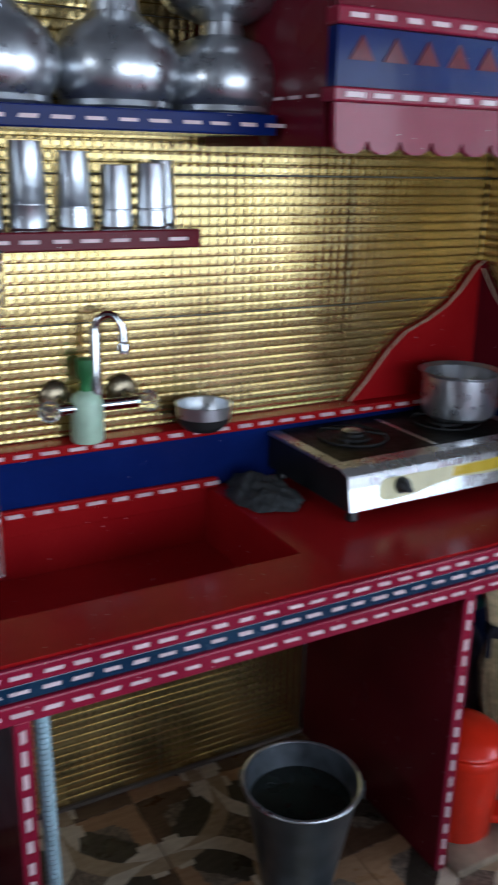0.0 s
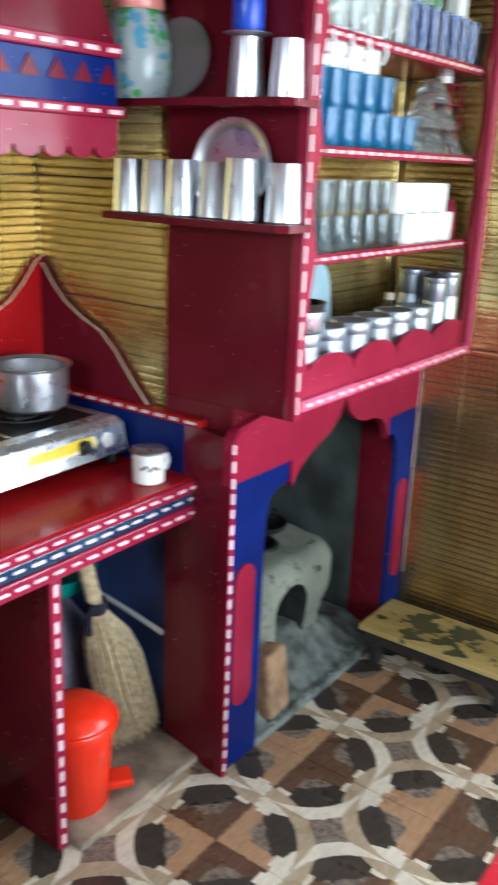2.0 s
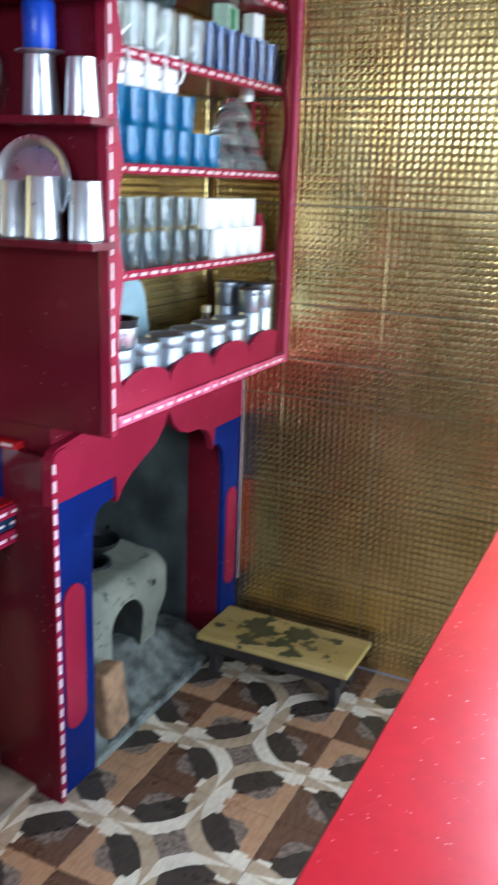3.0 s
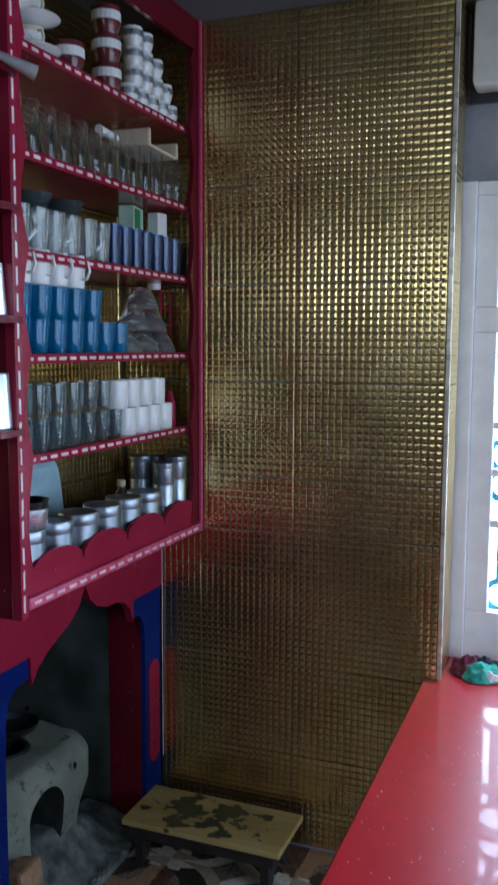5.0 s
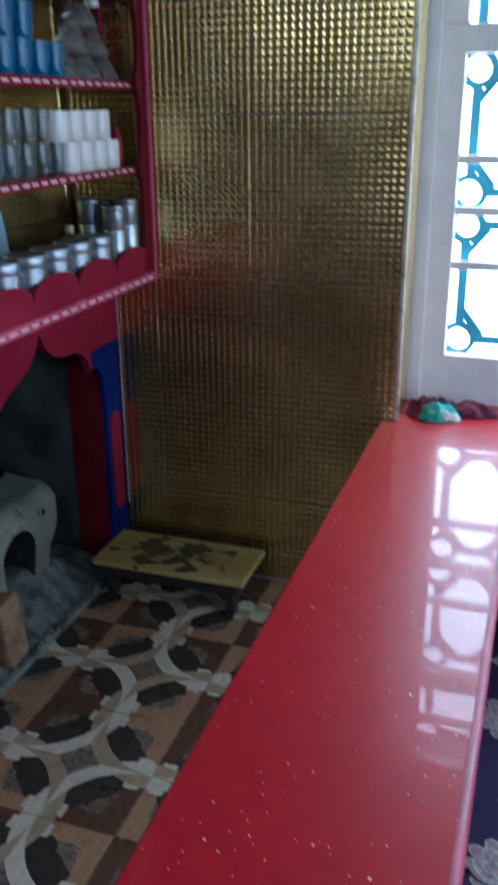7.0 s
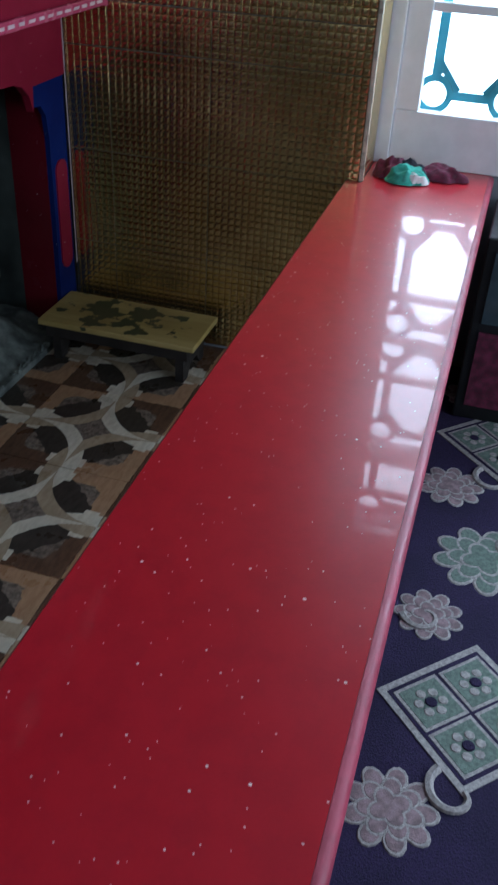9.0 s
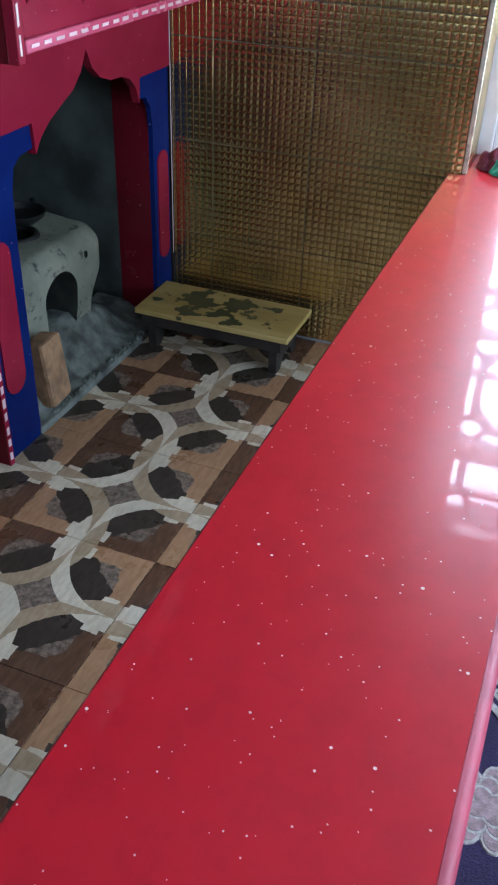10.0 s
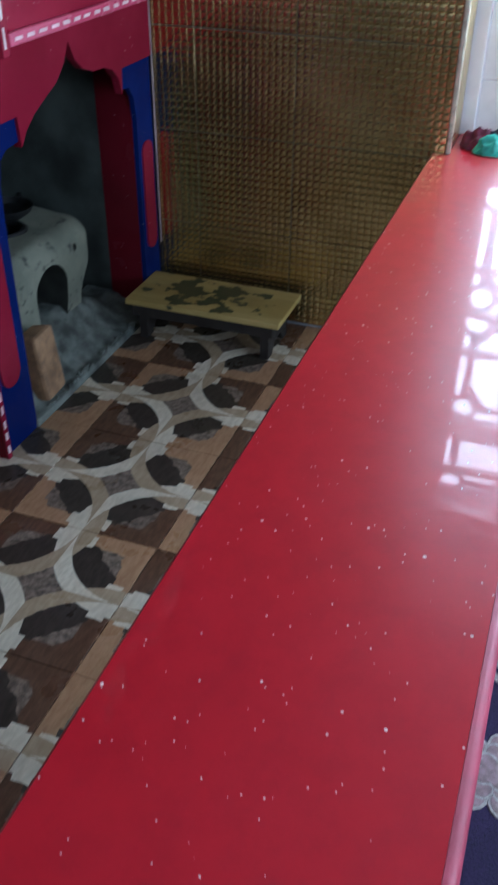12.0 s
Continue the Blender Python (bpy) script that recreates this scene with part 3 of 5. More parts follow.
# ---- smoke hood ----
hood = thing("smoke_hood", (1.28, 1.6, 1.65), "painted wooden smoke hood with navy band, triangles and scalloped valance", "hood")
HX0, HX1, HY = 0.965, 1.615, 1.33
bm = bm_new()
n = 9
low = []
for i in range(n):
    c = HX0 + (HX1 - HX0) * (i + 0.5) / n
    low += [(c + dx, 1.642 - dz) for dx, dz in ((-0.034, -0.006), (-0.028, 0.008), (-0.012, 0.016), (0.012, 0.016), (0.028, 0.008), (0.034, -0.006))]
prism(bm, low + [(HX1, 1.709), (HX0, 1.709)], 1, HY, HY + 0.014)
wpart("valance", bm, CRIMSON_LIT, hood)
wpart("lower_rail", box(bm_new(), HX0 - 0.012, HX1 + 0.012, HY - 0.014, HY + 0.03, 1.709, 1.734, 0.004), CRIMSON_LIT, hood)
dashes(hood, (HX0, HY - 0.014, 1.7215), (HX1, HY - 0.014, 1.7215), 0.009, (0, -1, 0), 0.06, 0.036)
wpart("navy_band", box(bm_new(), HX0, HX1, HY + 0.002, HY + 0.03, 1.735, 1.829), NAVY, hood)
for i in range(9):
    c = HX0 + 0.05 + i * 0.0715
    wpart("triangle", prism(bm_new(), [(c - 0.026, 1.777), (c + 0.026, 1.777), (c, 1.817)], 1, HY - 0.001, HY + 0.003), MAROON, hood, "maroon triangle on the navy band")
wpart("upper_rail", box(bm_new(), HX0 - 0.008, HX1 + 0.008, HY - 0.01, HY + 0.03, 1.83, 1.859, 0.004), CRIMSON_LIT, hood)
dashes(hood, (HX0, HY - 0.01, 1.8445), (HX1, HY - 0.01, 1.8445), 0.009, (0, -1, 0), 0.06, 0.036)
bm = bm_new()
prism(bm, [(HX0, 1.860), (HX1, 1.860), (HX1 - 0.22, 2.3), (HX0 + 0.02, 2.3)], 1, HY + 0.004, HY + 0.025)
wpart("upper_front", bm, MAROON, hood)
for x in (HX0, HX1 - 0.016):
    bm = bm_new()
    prism(bm, [(HY + 0.031, 1.637), (NY - 0.003, 1.637), (NY - 0.003, 2.3), (HY + 0.031, 2.3)] if x == HX0 else [(HY + 0.031, 1.665), (NY - 0.003, 1.665), (NY - 0.003, 1.87), (HY + 0.031, 1.87)], 0, x, x + 0.016)
    wpart("side", bm, MAROON, hood)
dashes(hood, (HX0, NY - 0.05, 1.7215), (HX0, HY + 0.05, 1.7215), 0.006, (-1, 0, 0), 0.06, 0.036)

# ---- display cupboard over the fireplace ----
UX0, UX1, UY, UB = 1.80, EX - 0.002, 0.974, 1.082
cupboard = thing("display_cupboard", (2.3, 1.15, UB), "maroon painted display cupboard with wavy frame and dashed shelf edges", "cupboard")
wpart("side_panel", box(bm_new(), UX0, UX0 + 0.02, UY, 1.345, UB - 0.03, TOP - 0.002), MAROON, cupboard)
wpart("corner_post", box(bm_new(), UX0 - 0.004, UX0 + 0.024, UY - 0.03, UY - 0.001, UB - 0.03, TOP - 0.002, 0.003), CRIMSON_LIT, cupboard)
dashes(cupboard, (UX0 + 0.006, UY - 0.03, UB - 0.02), (UX0 + 0.006, UY - 0.03, TOP - 0.02), 0.0065, (0, -1, 0), 0.058, 0.04, mat=DASH)
SH = [1.43, 1.672, 1.917, 2.145, 2.387]
edges = [UB + 0.02] + SH + [TOP - 0.1]


def wavy(x_out, x_in, sign):
    pts = []
    for z0, z1 in zip(edges, edges[1:]):
        for i in range(8):
            f = i / 8
            pts.append((x_in + sign * 0.026 * (abs(2 * f - 1) ** 1.6), z0 + (z1 - z0) * f))
    return pts + [(x_in, TOP - 0.1), (x_out, TOP - 0.1), (x_out, UB + 0.02)]


bm = prism(bm_new(), wavy(UX0 + 0.025, UX0 + 0.045, 1), 1, UY - 0.02, UY - 0.005)
wpart("wavy_stile", bm, CRIMSON_LIT, cupboard)
bm = prism(bm_new(), wavy(UX1 - 0.001, UX1 - 0.044, -1), 1, UY - 0.02, UY - 0.005)
wpart("wavy_stile", bm, MAROON, cupboard)
wpart("corner_bead", box(bm_new(), UX1 - 0.012, UX1, UY - 0.032, UY - 0.021, UB - 0.015, TOP - 0.002, 0.002), PINK, cupboard)
wpart("head_board", box(bm_new(), UX0 + 0.03, UX1 - 0.013, UY - 0.02, UY - 0.005, TOP - 0.099, TOP - 0.003), MAROON, cupboard)
for z in SH:
    wpart("shelf", box(bm_new(), UX0 + 0.021, UX1 - 0.001, UY + 0.0, 1.235, z - 0.024, z, 0.002), CRIMSON_LIT, cupboard)
    dashes(cupboard, (UX0 + 0.07, UY, z - 0.012), (UX1 - 0.045, UY, z - 0.012), 0.0078, (0, -1, 0), 0.046, 0.028)
wpart("bottom", box(bm_new(), UX0 + 0.021, UX1 - 0.001, UY - 0.005, 1.235, UB - 0.004, UB + 0.02), MAROON, cupboard)
bm = bm_new()
pts = [(UX0 + 0.05, UB + 0.03)]
nb = 4
for i in range(nb):
    c0 = UX0 + 0.05 + (UX1 - UX0 - 0.075) * i / nb
    w = (UX1 - UX0 - 0.075) / nb
    pts += [(c0 + w * (0.5 - 0.5 * math.cos(math.pi * q / 8)), UB + 0.058 + 0.052 * math.sin(math.pi * q / 8)) for q in range(1, 8)]
    pts.append((c0 + w, UB + 0.052))
prism(bm, pts + [(UX1 - 0.02, UB - 0.0), (UX0 + 0.03, UB - 0.0)], 1, UY - 0.018, UY - 0.006)
wpart("scalloped_fascia", bm, CRIMSON_LIT, cupboard)
wpart("bottom_rail", box(bm_new(), UX0 + 0.025, UX1 - 0.013, UY - 0.032, UY - 0.0185, UB - 0.012, UB + 0.016, 0.004), PINK, cupboard)
dashes(cupboard, (UX0 + 0.03, UY - 0.032, UB + 0.002), (UX1 - 0.02, UY - 0.032, UB + 0.002), 0.008, (0, -1, 0), 0.05, 0.031)
bm = bm_new()
box(bm, UX0 + 0.021, UX1 - 0.001, 1.25, 1.27, UB, TOP - 0.002)
back = wpart("back_panel", bm, SOOTY_WALL, cupboard)
tile_run(back, (TW, TW, 0.03), UB + 0.04, TOP, lambda u, z: pose(UX0 + 0.026 + u, 1.25, z))

# ---- fireplace below the cupboard ----
FY = 1.112
fire = thing("fireplace_surround", (2.3, FY, 0), "painted fireplace surround with crimson arch and navy pillars with ovals", "fireplace")
bm = bm_new()
arch = [(2.045, 0.785), (2.075, 0.82), (2.12, 0.85), (2.18, 0.876), (2.24, 0.9), (2.285, 0.936), (2.318, 0.988), (2.345, 0.936), (2.385, 0.905), (2.44, 0.888), (2.5, 0.885), (2.55, 0.87), (2.585, 0.84), (2.605, 0.79)]
outline = [(1.762, 0.862)] + [(1.762 + 0.035 - 0.035 * math.cos(a), 0.955 + 0.05 * math.sin(a)) for a in (0, 0.5, 1.0, 1.57)] + [(1.9, 1.02), (1.92, UB - 0.02), (EX - 0.003, UB - 0.02), (EX - 0.003, 0.862), (2.61, 0.862)] + arch[::-1] + [(2.04, 0.862)]
prism(bm, outline, 1, FY - 0.012, FY + 0.012)
wpart("arch_board", bm, CRIMSON_LIT, fire)
wpart("pillar", prism(bm_new(), [(1.762, FY + 0.013), (1.93, FY + 0.013), (1.93, 1.345), (1.80, 1.345)], 2, 0, 0.985), MAROON, fire, "dark maroon pillar side")
wpart("pillar_head", box(bm_new(), 1.80, 1.93, FY + 0.013, 1.345, 0.9855, UB - 0.031), MAROON, fire)
bm = prism(bm_new(), [(1.778, 0), (1.935, 0), (1.935, 0.62), (1.94, 0.72), (1.955, 0.775), (1.985, 0.795), (2.043, 0.8), (2.04, 0.861), (1.778, 0.861)], 1, FY - 0.004, FY + 0.0125)
wpart("pillar_face", bm, NAVY, fire, "navy painted pillar face with bracket")
wpart("pillar", box(bm_new(), 2.70, EX - 0.003, FY + 0.013, 1.25, 0, 0.93), MAROON, fire)
bm = prism(bm_new(), [(2.70, 0), (EX - 0.003, 0), (EX - 0.003, 0.861), (2.608, 0.861), (2.607, 0.8), (2.66, 0.795), (2.69, 0.76), (2.70, 0.69)], 1, FY - 0.004, FY + 0.0125)
wpart("pillar_face", bm, NAVY, fire, "navy painted pillar face with bracket")
bm = prism(bm_new(), [(1.762, 0), (1.762, 0.93)] + [(1.762 + 0.035 - 0.035 * math.cos(a), 0.95 + 0.05 * math.sin(a)) for a in (0, 0.5, 1.0, 1.57)] + [(1.822, 1.0), (1.78, 0.93), (1.78, 0)], 1, FY - 0.017, FY - 0.0125)
wpart("edge_bead", bm, CRIMSON_LIT, fire)
dashes(fire, (1.77, FY - 0.017, 0.01), (1.77, FY - 0.017, 0.96), 0.011, (0, -1, 0), 0.042, 0.025)
for cx, hw in ((1.848, 0.044), (2.758, 0.036)):
    bm = prism(bm_new(), arc(cx, 0.575, hw, 0, 180, 12) + arc(cx, 0.235 if cx < 2 else 0.28, hw, 180, 360, 12), 1, FY - 0.009, FY - 0.0035)
    wpart("oval_panel", bm, CRIMSON_LIT, fire, "crimson elongated oval")
for d in ((1.931, 2.6995, 1.72, 1.75, 0, 1.06), (1.90, 1.931, 1.346, 1.75, 0, 1.06), (2.70, 2.72, 1.251, 1.75, 0, 1.06), (1.90, 2.72, FY + 0.02, 1.75, 1.06, 1.08)):
    wpart("hearth_lining", box(bm_new(), *d), SOOTY_WALL, fire, "sooty grey plaster lining")
wpart("edge_board", box(bm_new(), 1.7622, 1.7775, FY - 0.0118, FY + 0.0128, 0, 0.8615), MAROON, fire)

strip = thing("edge_strip", (EX - 0.006, FY - 0.02, 0.2), "thin pale pink painted strip between fireplace and gold wall", "trim", kind="structure")
wpart("strip", box(bm_new(), EX - 0.0055, EX - 0.0025, FY - 0.0153, FY - 0.0125, 0.24, UB - 0.022, 0.001), DASH, strip)

# ---- east window ----
window = thing("window_1", (WX, -0.46, BZ), "white painted wooden window with cyan iron grille, bright daylight behind", "window", kind="structure")
GX = WX - 0.004


def frame_bar(name, y0, y1, z0, z1, deep=0.05, parent=None, x=GX):
    return wpart(name, box(bm_new(), x, x + deep, y0, y1, z0, z1, 0.004), WHITE_PAINT, parent or window)


frame_bar("frame", 0.095, 0.1425, BZ, 2.214, 0.07, x=GX - 0.012)
frame_bar("frame", -1.05, -1.0, BZ, 2.214, 0.07)
frame_bar("bottom_rail", -1.0, 0.0945, BZ, 0.82, 0.05)
frame_bar("head", -1.0, 0.0945, 2.17, 2.214, 0.06)
frame_bar("transom", -1.0, 0.0945, 1.74, 1.82, 0.055)
for y1 in (0.0945, -0.27, -0.63):
    frame_bar("stile", y1 - 0.072, y1, 0.8205, 1.7395, 0.048)
    frame_bar("stile", y1 - 0.072, y1, 1.8205, 2.1695, 0.048)
frame_bar("stile", -0.9995, -0.94, 0.8205, 1.7395, 0.048)
for a, b in ((0.022, -0.2695), (-0.3425, -0.6295), (-0.7025, -0.9395)):
    for z in (1.115, 1.285, 1.44, 1.97):
        frame_bar("glazing_bar", b, a, z - 0.013, z + 0.013, 0.03, x=GX + 0.006)
    pane = wpart("pane", box(bm_new(), GX + 0.038, GX + 0.041, b, a, 0.815, 2.2), PANE_GLASS, window)
    pane.visible_shadow = False
GR = WX + 0.052
grille = wpart("grille", box(bm_new(), GR, GR + 0.012, -1.0, 0.09, 2.19, 2.21), CYAN, window, "cyan painted iron window grille")


def grille_bar(y0, z0, y1, z1, wide, lay=0):
    d = Vector((0, y1 - y0, z1 - z0))
    s = Vector((0, -d.z, d.y)).normalized() * wide / 2
    q = [Vector((0, y0, z0)) + s, Vector((0, y1, z1)) + s, Vector((0, y1, z1)) - s, Vector((0, y0, z0)) - s]
    wpart("bar", prism(bm_new(), [(p.y, p.z) for p in q], 0, GR + 0.002 * lay, GR + 0.012 + 0.002 * lay), CYAN, grille)


YS = (-0.012, -0.236, -0.385, -0.6, -0.75)
RZ = (0.865, 1.238, 1.338, 1.7, 2.06)
for y in YS:
    for z0, z1 in ((0.8, 0.82), (0.912, 1.191), (1.385, 1.653), (1.747, 2.013), (2.107, 2.2)):
        grille_bar(y, z0, y, z1, 0.03)
    for zc in RZ:
        bm = bm_new()
        for a in range(0, 360, 15):
            p, q = arc(y, zc, 0.058, a, a + 15, 1)
            r, t = arc(y, zc, 0.038, a + 15, a, 1)
            prism(bm, [p, q, r, t], 0, GR - 0.002, GR + 0.01)
        wpart("ring", bm, CYAN, grille)
for a, b in zip(YS, YS[1:]):
    for z in RZ:
        grille_bar(a - 0.05, z, b + 0.05, z, 0.026, 1)
    for lo, hi in ((0.865, 1.238), (1.338, 1.7)):
        for z, s in ((lo, 1), (hi, -1)):
            grille_bar(a, z + s * 0.1, a - 0.07, z + s * 0.012, 0.022, 2)
            grille_bar(b, z + s * 0.1, b + 0.07, z + s * 0.012, 0.022, 2)

# pale reveal edge of the gold wall
reveal = tagged(part("trim", box(bm_new(), EX + 0.0, EX + 0.012, 0.1305, 0.1445, BZ + 0.001, TOP - 0.002, 0.002), plain("gilt_edge_strip", (0.6, 0.55, 0.42), 0.3, 0.3), None, "pale gilt edge strip of the gold wall"), category="trim", kind="structure")

heater = thing("wall_box", (WX, 0.0, 2.47), "white rounded appliance box fixed high on the wall over the window", "appliance")
wpart("body", box(bm_new(), WX - 0.13, WX - 0.02, -0.55, 0.108, 2.475, 2.72, 0.012), WHITE, heater, smooth=True)
wpart("back_plate", box(bm_new(), WX - 0.019, WX - 0.001, -0.57, 0.1295, 2.45, 2.722), BLACK, heater)

# ---- carpet ----
carpet = thing("carpet", (1.0, -1.4, 0), "violet carpet with cream scrolls, rosettes and sage diamond panels", "carpet")
wpart("carpet_ground", box(bm_new(), -1.9, 3.0, -2.5, BY0 + 0.04, -0.007, 0.006, 0.003), CARPET, carpet)


def diamond(cx, cy, r=0.2):
    def quad(r0, px, py, z0, z1, mat, name):
        pts = [(px + r0 * math.cos(a), py + r0 * math.sin(a)) for a in (0.03, math.pi / 2, math.pi, 3 * math.pi / 2)]
        return wpart(name, prism(bm_new(), pts, 2, z0, z1), mat, carpet)
    quad(r, cx, cy, 0.004, 0.0085, CARPET_CREAM, "diamond_border")
    quad(r - 0.022, cx, cy, 0.006, 0.0095, CARPET, "diamond_ground")
    for dx, dy in ((0.5, 0), (-0.5, 0), (0, 0.5), (0, -0.5)):
        px, py = cx + dx * (r - 0.03), cy + dy * (r - 0.03)
        quad(r * 0.4, px, py, 0.007, 0.0105, CARPET_CREAM, "cell_border")
        quad(r * 0.345, px, py, 0.008, 0.0115, CARPET_GREEN, "cell")
        bm = lathe(bm_new(), ((0.0, 0.0145), (0.012, 0.0145), (0.014, 0.011)), 10, Matrix.Translation((px, py, 0)))
        wpart("cell_flower", bm, CARPET, carpet)
        for a in range(0, 360, 60):
            bm = lathe(bm_new(), ((0.0, 0.0135), (0.01, 0.0132), (0.012, 0.011)), 8, Matrix.Translation((px + 0.027 * math.cos(radians(a)), py + 0.027 * math.sin(radians(a)), 0)))
            wpart("petal", bm, CARPET_CREAM, carpet)


def rosette(cx, cy, r, mat, turn=0):
    """A layered flower: rings of cream-edged petals."""
    for ring, rr, z in ((9, 1.0, 0.0), (7, 0.62, 0.0012), (4, 0.28, 0.0024)):
        for i in range(ring):
            a = radians(turn) + 2 * math.pi * i / ring + rr
            at = pose(cx + rr * r * 0.72 * math.cos(a), cy + rr * r * 0.72 * math.sin(a), 0, 0, 0, math.degrees(a)) @ Matrix.Diagonal((1.25, 0.95, 1, 1))
            petal = wpart("petal", lathe(bm_new(), ((0.0, 0.0084 + z), (r * 0.25, 0.0082 + z), (r * 0.28, 0.005)), 12, at), CARPET_CREAM, carpet)
            wpart("petal_heart", lathe(bm_new(), ((0.0, 0.0092 + z), (r * 0.19, 0.009 + z), (r * 0.21, 0.0075)), 12, at), mat, petal)


def scroll(cx, cy, r, turn, s=1):
    pts = []
    for i in range(22):
        f = i / 21
        a = radians(turn) + s * 4.6 * f
        pts.append((cx + r * (1 - 0.72 * f) * math.cos(a), cy + r * (1 - 0.72 * f) * math.sin(a), 0.006))
    wpart("scroll", tube(bm_new(), pts, [0.011 - 0.004 * i / 21 for i in range(22)], 6), CARPET_CREAM, carpet)


for k in range(-2, 2):
    bx = 1.488 + 1.06 * k
    diamond(bx, -0.433)
    diamond(bx + 0.53, -1.1)
    rosette(bx - 0.27, -0.305, 0.09, CARPET_ROSE, 20)
    rosette(bx + 0.26, -0.31, 0.08, CARPET_ROSE)
    rosette(bx + 0.5, -0.42, 0.125, CARPET_GREEN, 10)
    rosette(bx + 0.05, -0.95, 0.12, CARPET_GREEN)
    for dx, dy, r, t, s in ((-0.2, -0.42, 0.06, 40, 1), (-0.48, -0.5, 0.07, 200, -1), (0.25, -0.3, 0.05, 100, 1), (0.36, -0.56, 0.06, -60, -1), (-0.25, -0.62, 0.08, 10, 1), (0.2, -0.72, 0.07, 120, -1)):
        scroll(bx + dx, dy, r, t, s)

# ---- cloth on the bench end ----
rag = thing("cleaning_cloth", (2.9, 0.02, BZ), "crumpled teal, white and plum cloth lying on the bench", "cloth")


def crumple(name, cx, cy, rx, ry, h, mat, seed, parent, z=BZ, turn=0.0, n=22, fine=0.0):
    bm = bm_new()
    rows = []
    for i in range(n + 1):
        row = []
        for j in range(n + 1):
            u, v = 2 * i / n - 1, 2 * j / n - 1
            e = max(0.0, 1 - (u * u + v * v)) if u * u + v * v < 1 else 0.0
            k = math.hypot(u, v)
            if k > 1:
                u, v = u / k, v / k
            w = noise.noise((u * 2.2 + seed, v * 2.2, seed)) + 0.5 * noise.noise((u * 4 + seed, v * 4, 3.1)) * 0.6
            w += fine * (noise.noise((u * 9 + seed, v * 9, 1.7)) + 0.6 * noise.noise((u * 21, v * 21, seed)))
            x, y = rx * u * (1 + 0.2 * w), ry * v * (1 + 0.2 * w)
            c, s = math.cos(radians(turn)), math.sin(radians(turn))
            row.append(bm.verts.new((cx + c * x - s * y, cy + s * x + c * y, z + 0.003 + max(0, e ** 0.8 * h * (0.9 + 0.5 * w)))))
        rows.append(row)
    for i in range(n):
        for j in range(n):
            bm.faces.new((rows[i][j], rows[i + 1][j], rows[i + 1][j + 1], rows[i][j + 1]))
    bmesh.ops.remove_doubles(bm, verts=bm.verts, dist=0.0004)
    return wpart(name, bm, mat, parent, smooth=True)


crumple("plum_fold", 2.93, 0.065, 0.07, 0.055, 0.052, CLOTH_PLUM, 1.3, rag, n=44, fine=0.1)
crumple("teal_fold", 2.885, 0.01, 0.055, 0.07, 0.042, CLOTH_TEAL, 4.2, rag, turn=25, n=44, fine=0.1)
crumple("dark_fold", 2.94, 0.0, 0.055, 0.065, 0.05, CLOTH_DARK, 7.7, rag, n=44, fine=0.1)
crumple("plum_tail", 2.96, -0.085, 0.055, 0.085, 0.04, CLOTH_PLUM, 9.1, rag, n=44, fine=0.1)
crumple("pale_fold", 2.862, -0.018, 0.02, 0.05, 0.03, WHITE, 5.5, rag, turn=20, n=44, fine=0.1)

# ---- dark cabinet beside the bench end ----
cab = thing("black_cabinet", (2.86, -0.55, 0.0), "low black cabinet with glass front beside the bench", "cabinet")
wpart("body", box(bm_new(), 2.66, 3.02, -0.82, BY0 - 0.02, 0.007, 0.6, 0.006), BLACK, cab)
wpart("glass_panel", box(bm_new(), 2.652, 2.659, -0.78, BY0 - 0.05, 0.34, 0.56), plain("dark_glass_panel", (0.05, 0.07, 0.08), 0.08, bumpy=0), cab)
wpart("lower_panel", box(bm_new(), 2.652, 2.659, -0.78, BY0 - 0.05, 0.06, 0.31), CLOTH_PLUM, cab)

# ---- gas cooker ----
stove = thing("gas_cooker", (1.445, 1.63, CZ), "two-burner steel gas cooker with black top and yellow sticker", "cooker", rz=0.8)
SW, SD = 0.315, 0.17
bm = bm_new()
prism(bm, [(-SD, 0.03), (SD, 0.03), (SD, 0.112), (-SD + 0.03, 0.118), (-SD + 0.008, 0.108), (-SD - 0.008, 0.05)], 0, -SW + 0.004, SW - 0.004)
part("body", bm, BLACK, stove)
bm = bm_new()
prism(bm, [(-SD - 0.014, 0.034), (-SD + 0.004, 0.11), (-SD + 0.03, 0.122), (-SD + 0.07, 0.122), (-SD + 0.07, 0.1185), (-SD + 0.03, 0.1185), (-SD + 0.001, 0.108), (-SD - 0.009, 0.034)], 0, -SW, SW)
front = part("front_panel", bm, BRUSHED, stove, "bright stainless steel front panel")
for sx in (-1, 1):
    part("side_trim", box(bm_new(), sx * SW - (0.03 if sx > 0 else 0), sx * SW + (0.03 if sx < 0 else 0), -SD + 0.071, SD, 0.1125, 0.122, 0.002), STEEL_DULL, stove)
part("top_plate", box(bm_new(), -SW + 0.031, SW - 0.031, -SD + 0.071, SD, 0.1125, 0.1205), GREASE, stove, "greasy black top plate")
part("centre_strip", box(bm_new(), -0.008, 0.004, -SD + 0.08, SD - 0.03, 0.1208, 0.1225, 0.0008), STEEL, stove)


def on_front(u, w, out):
    """A point on the sloping front: u along, w up (0 to 1), out from it."""
    y0, z0, y1, z1 = -SD - 0.0145, 0.034, -SD + 0.0035, 0.11
    nrm = Vector((0, -(z1 - z0), y1 - y0)).normalized()
    return Vector((u, y0 + (y1 - y0) * w, z0 + (z1 - z0) * w)) + nrm * out


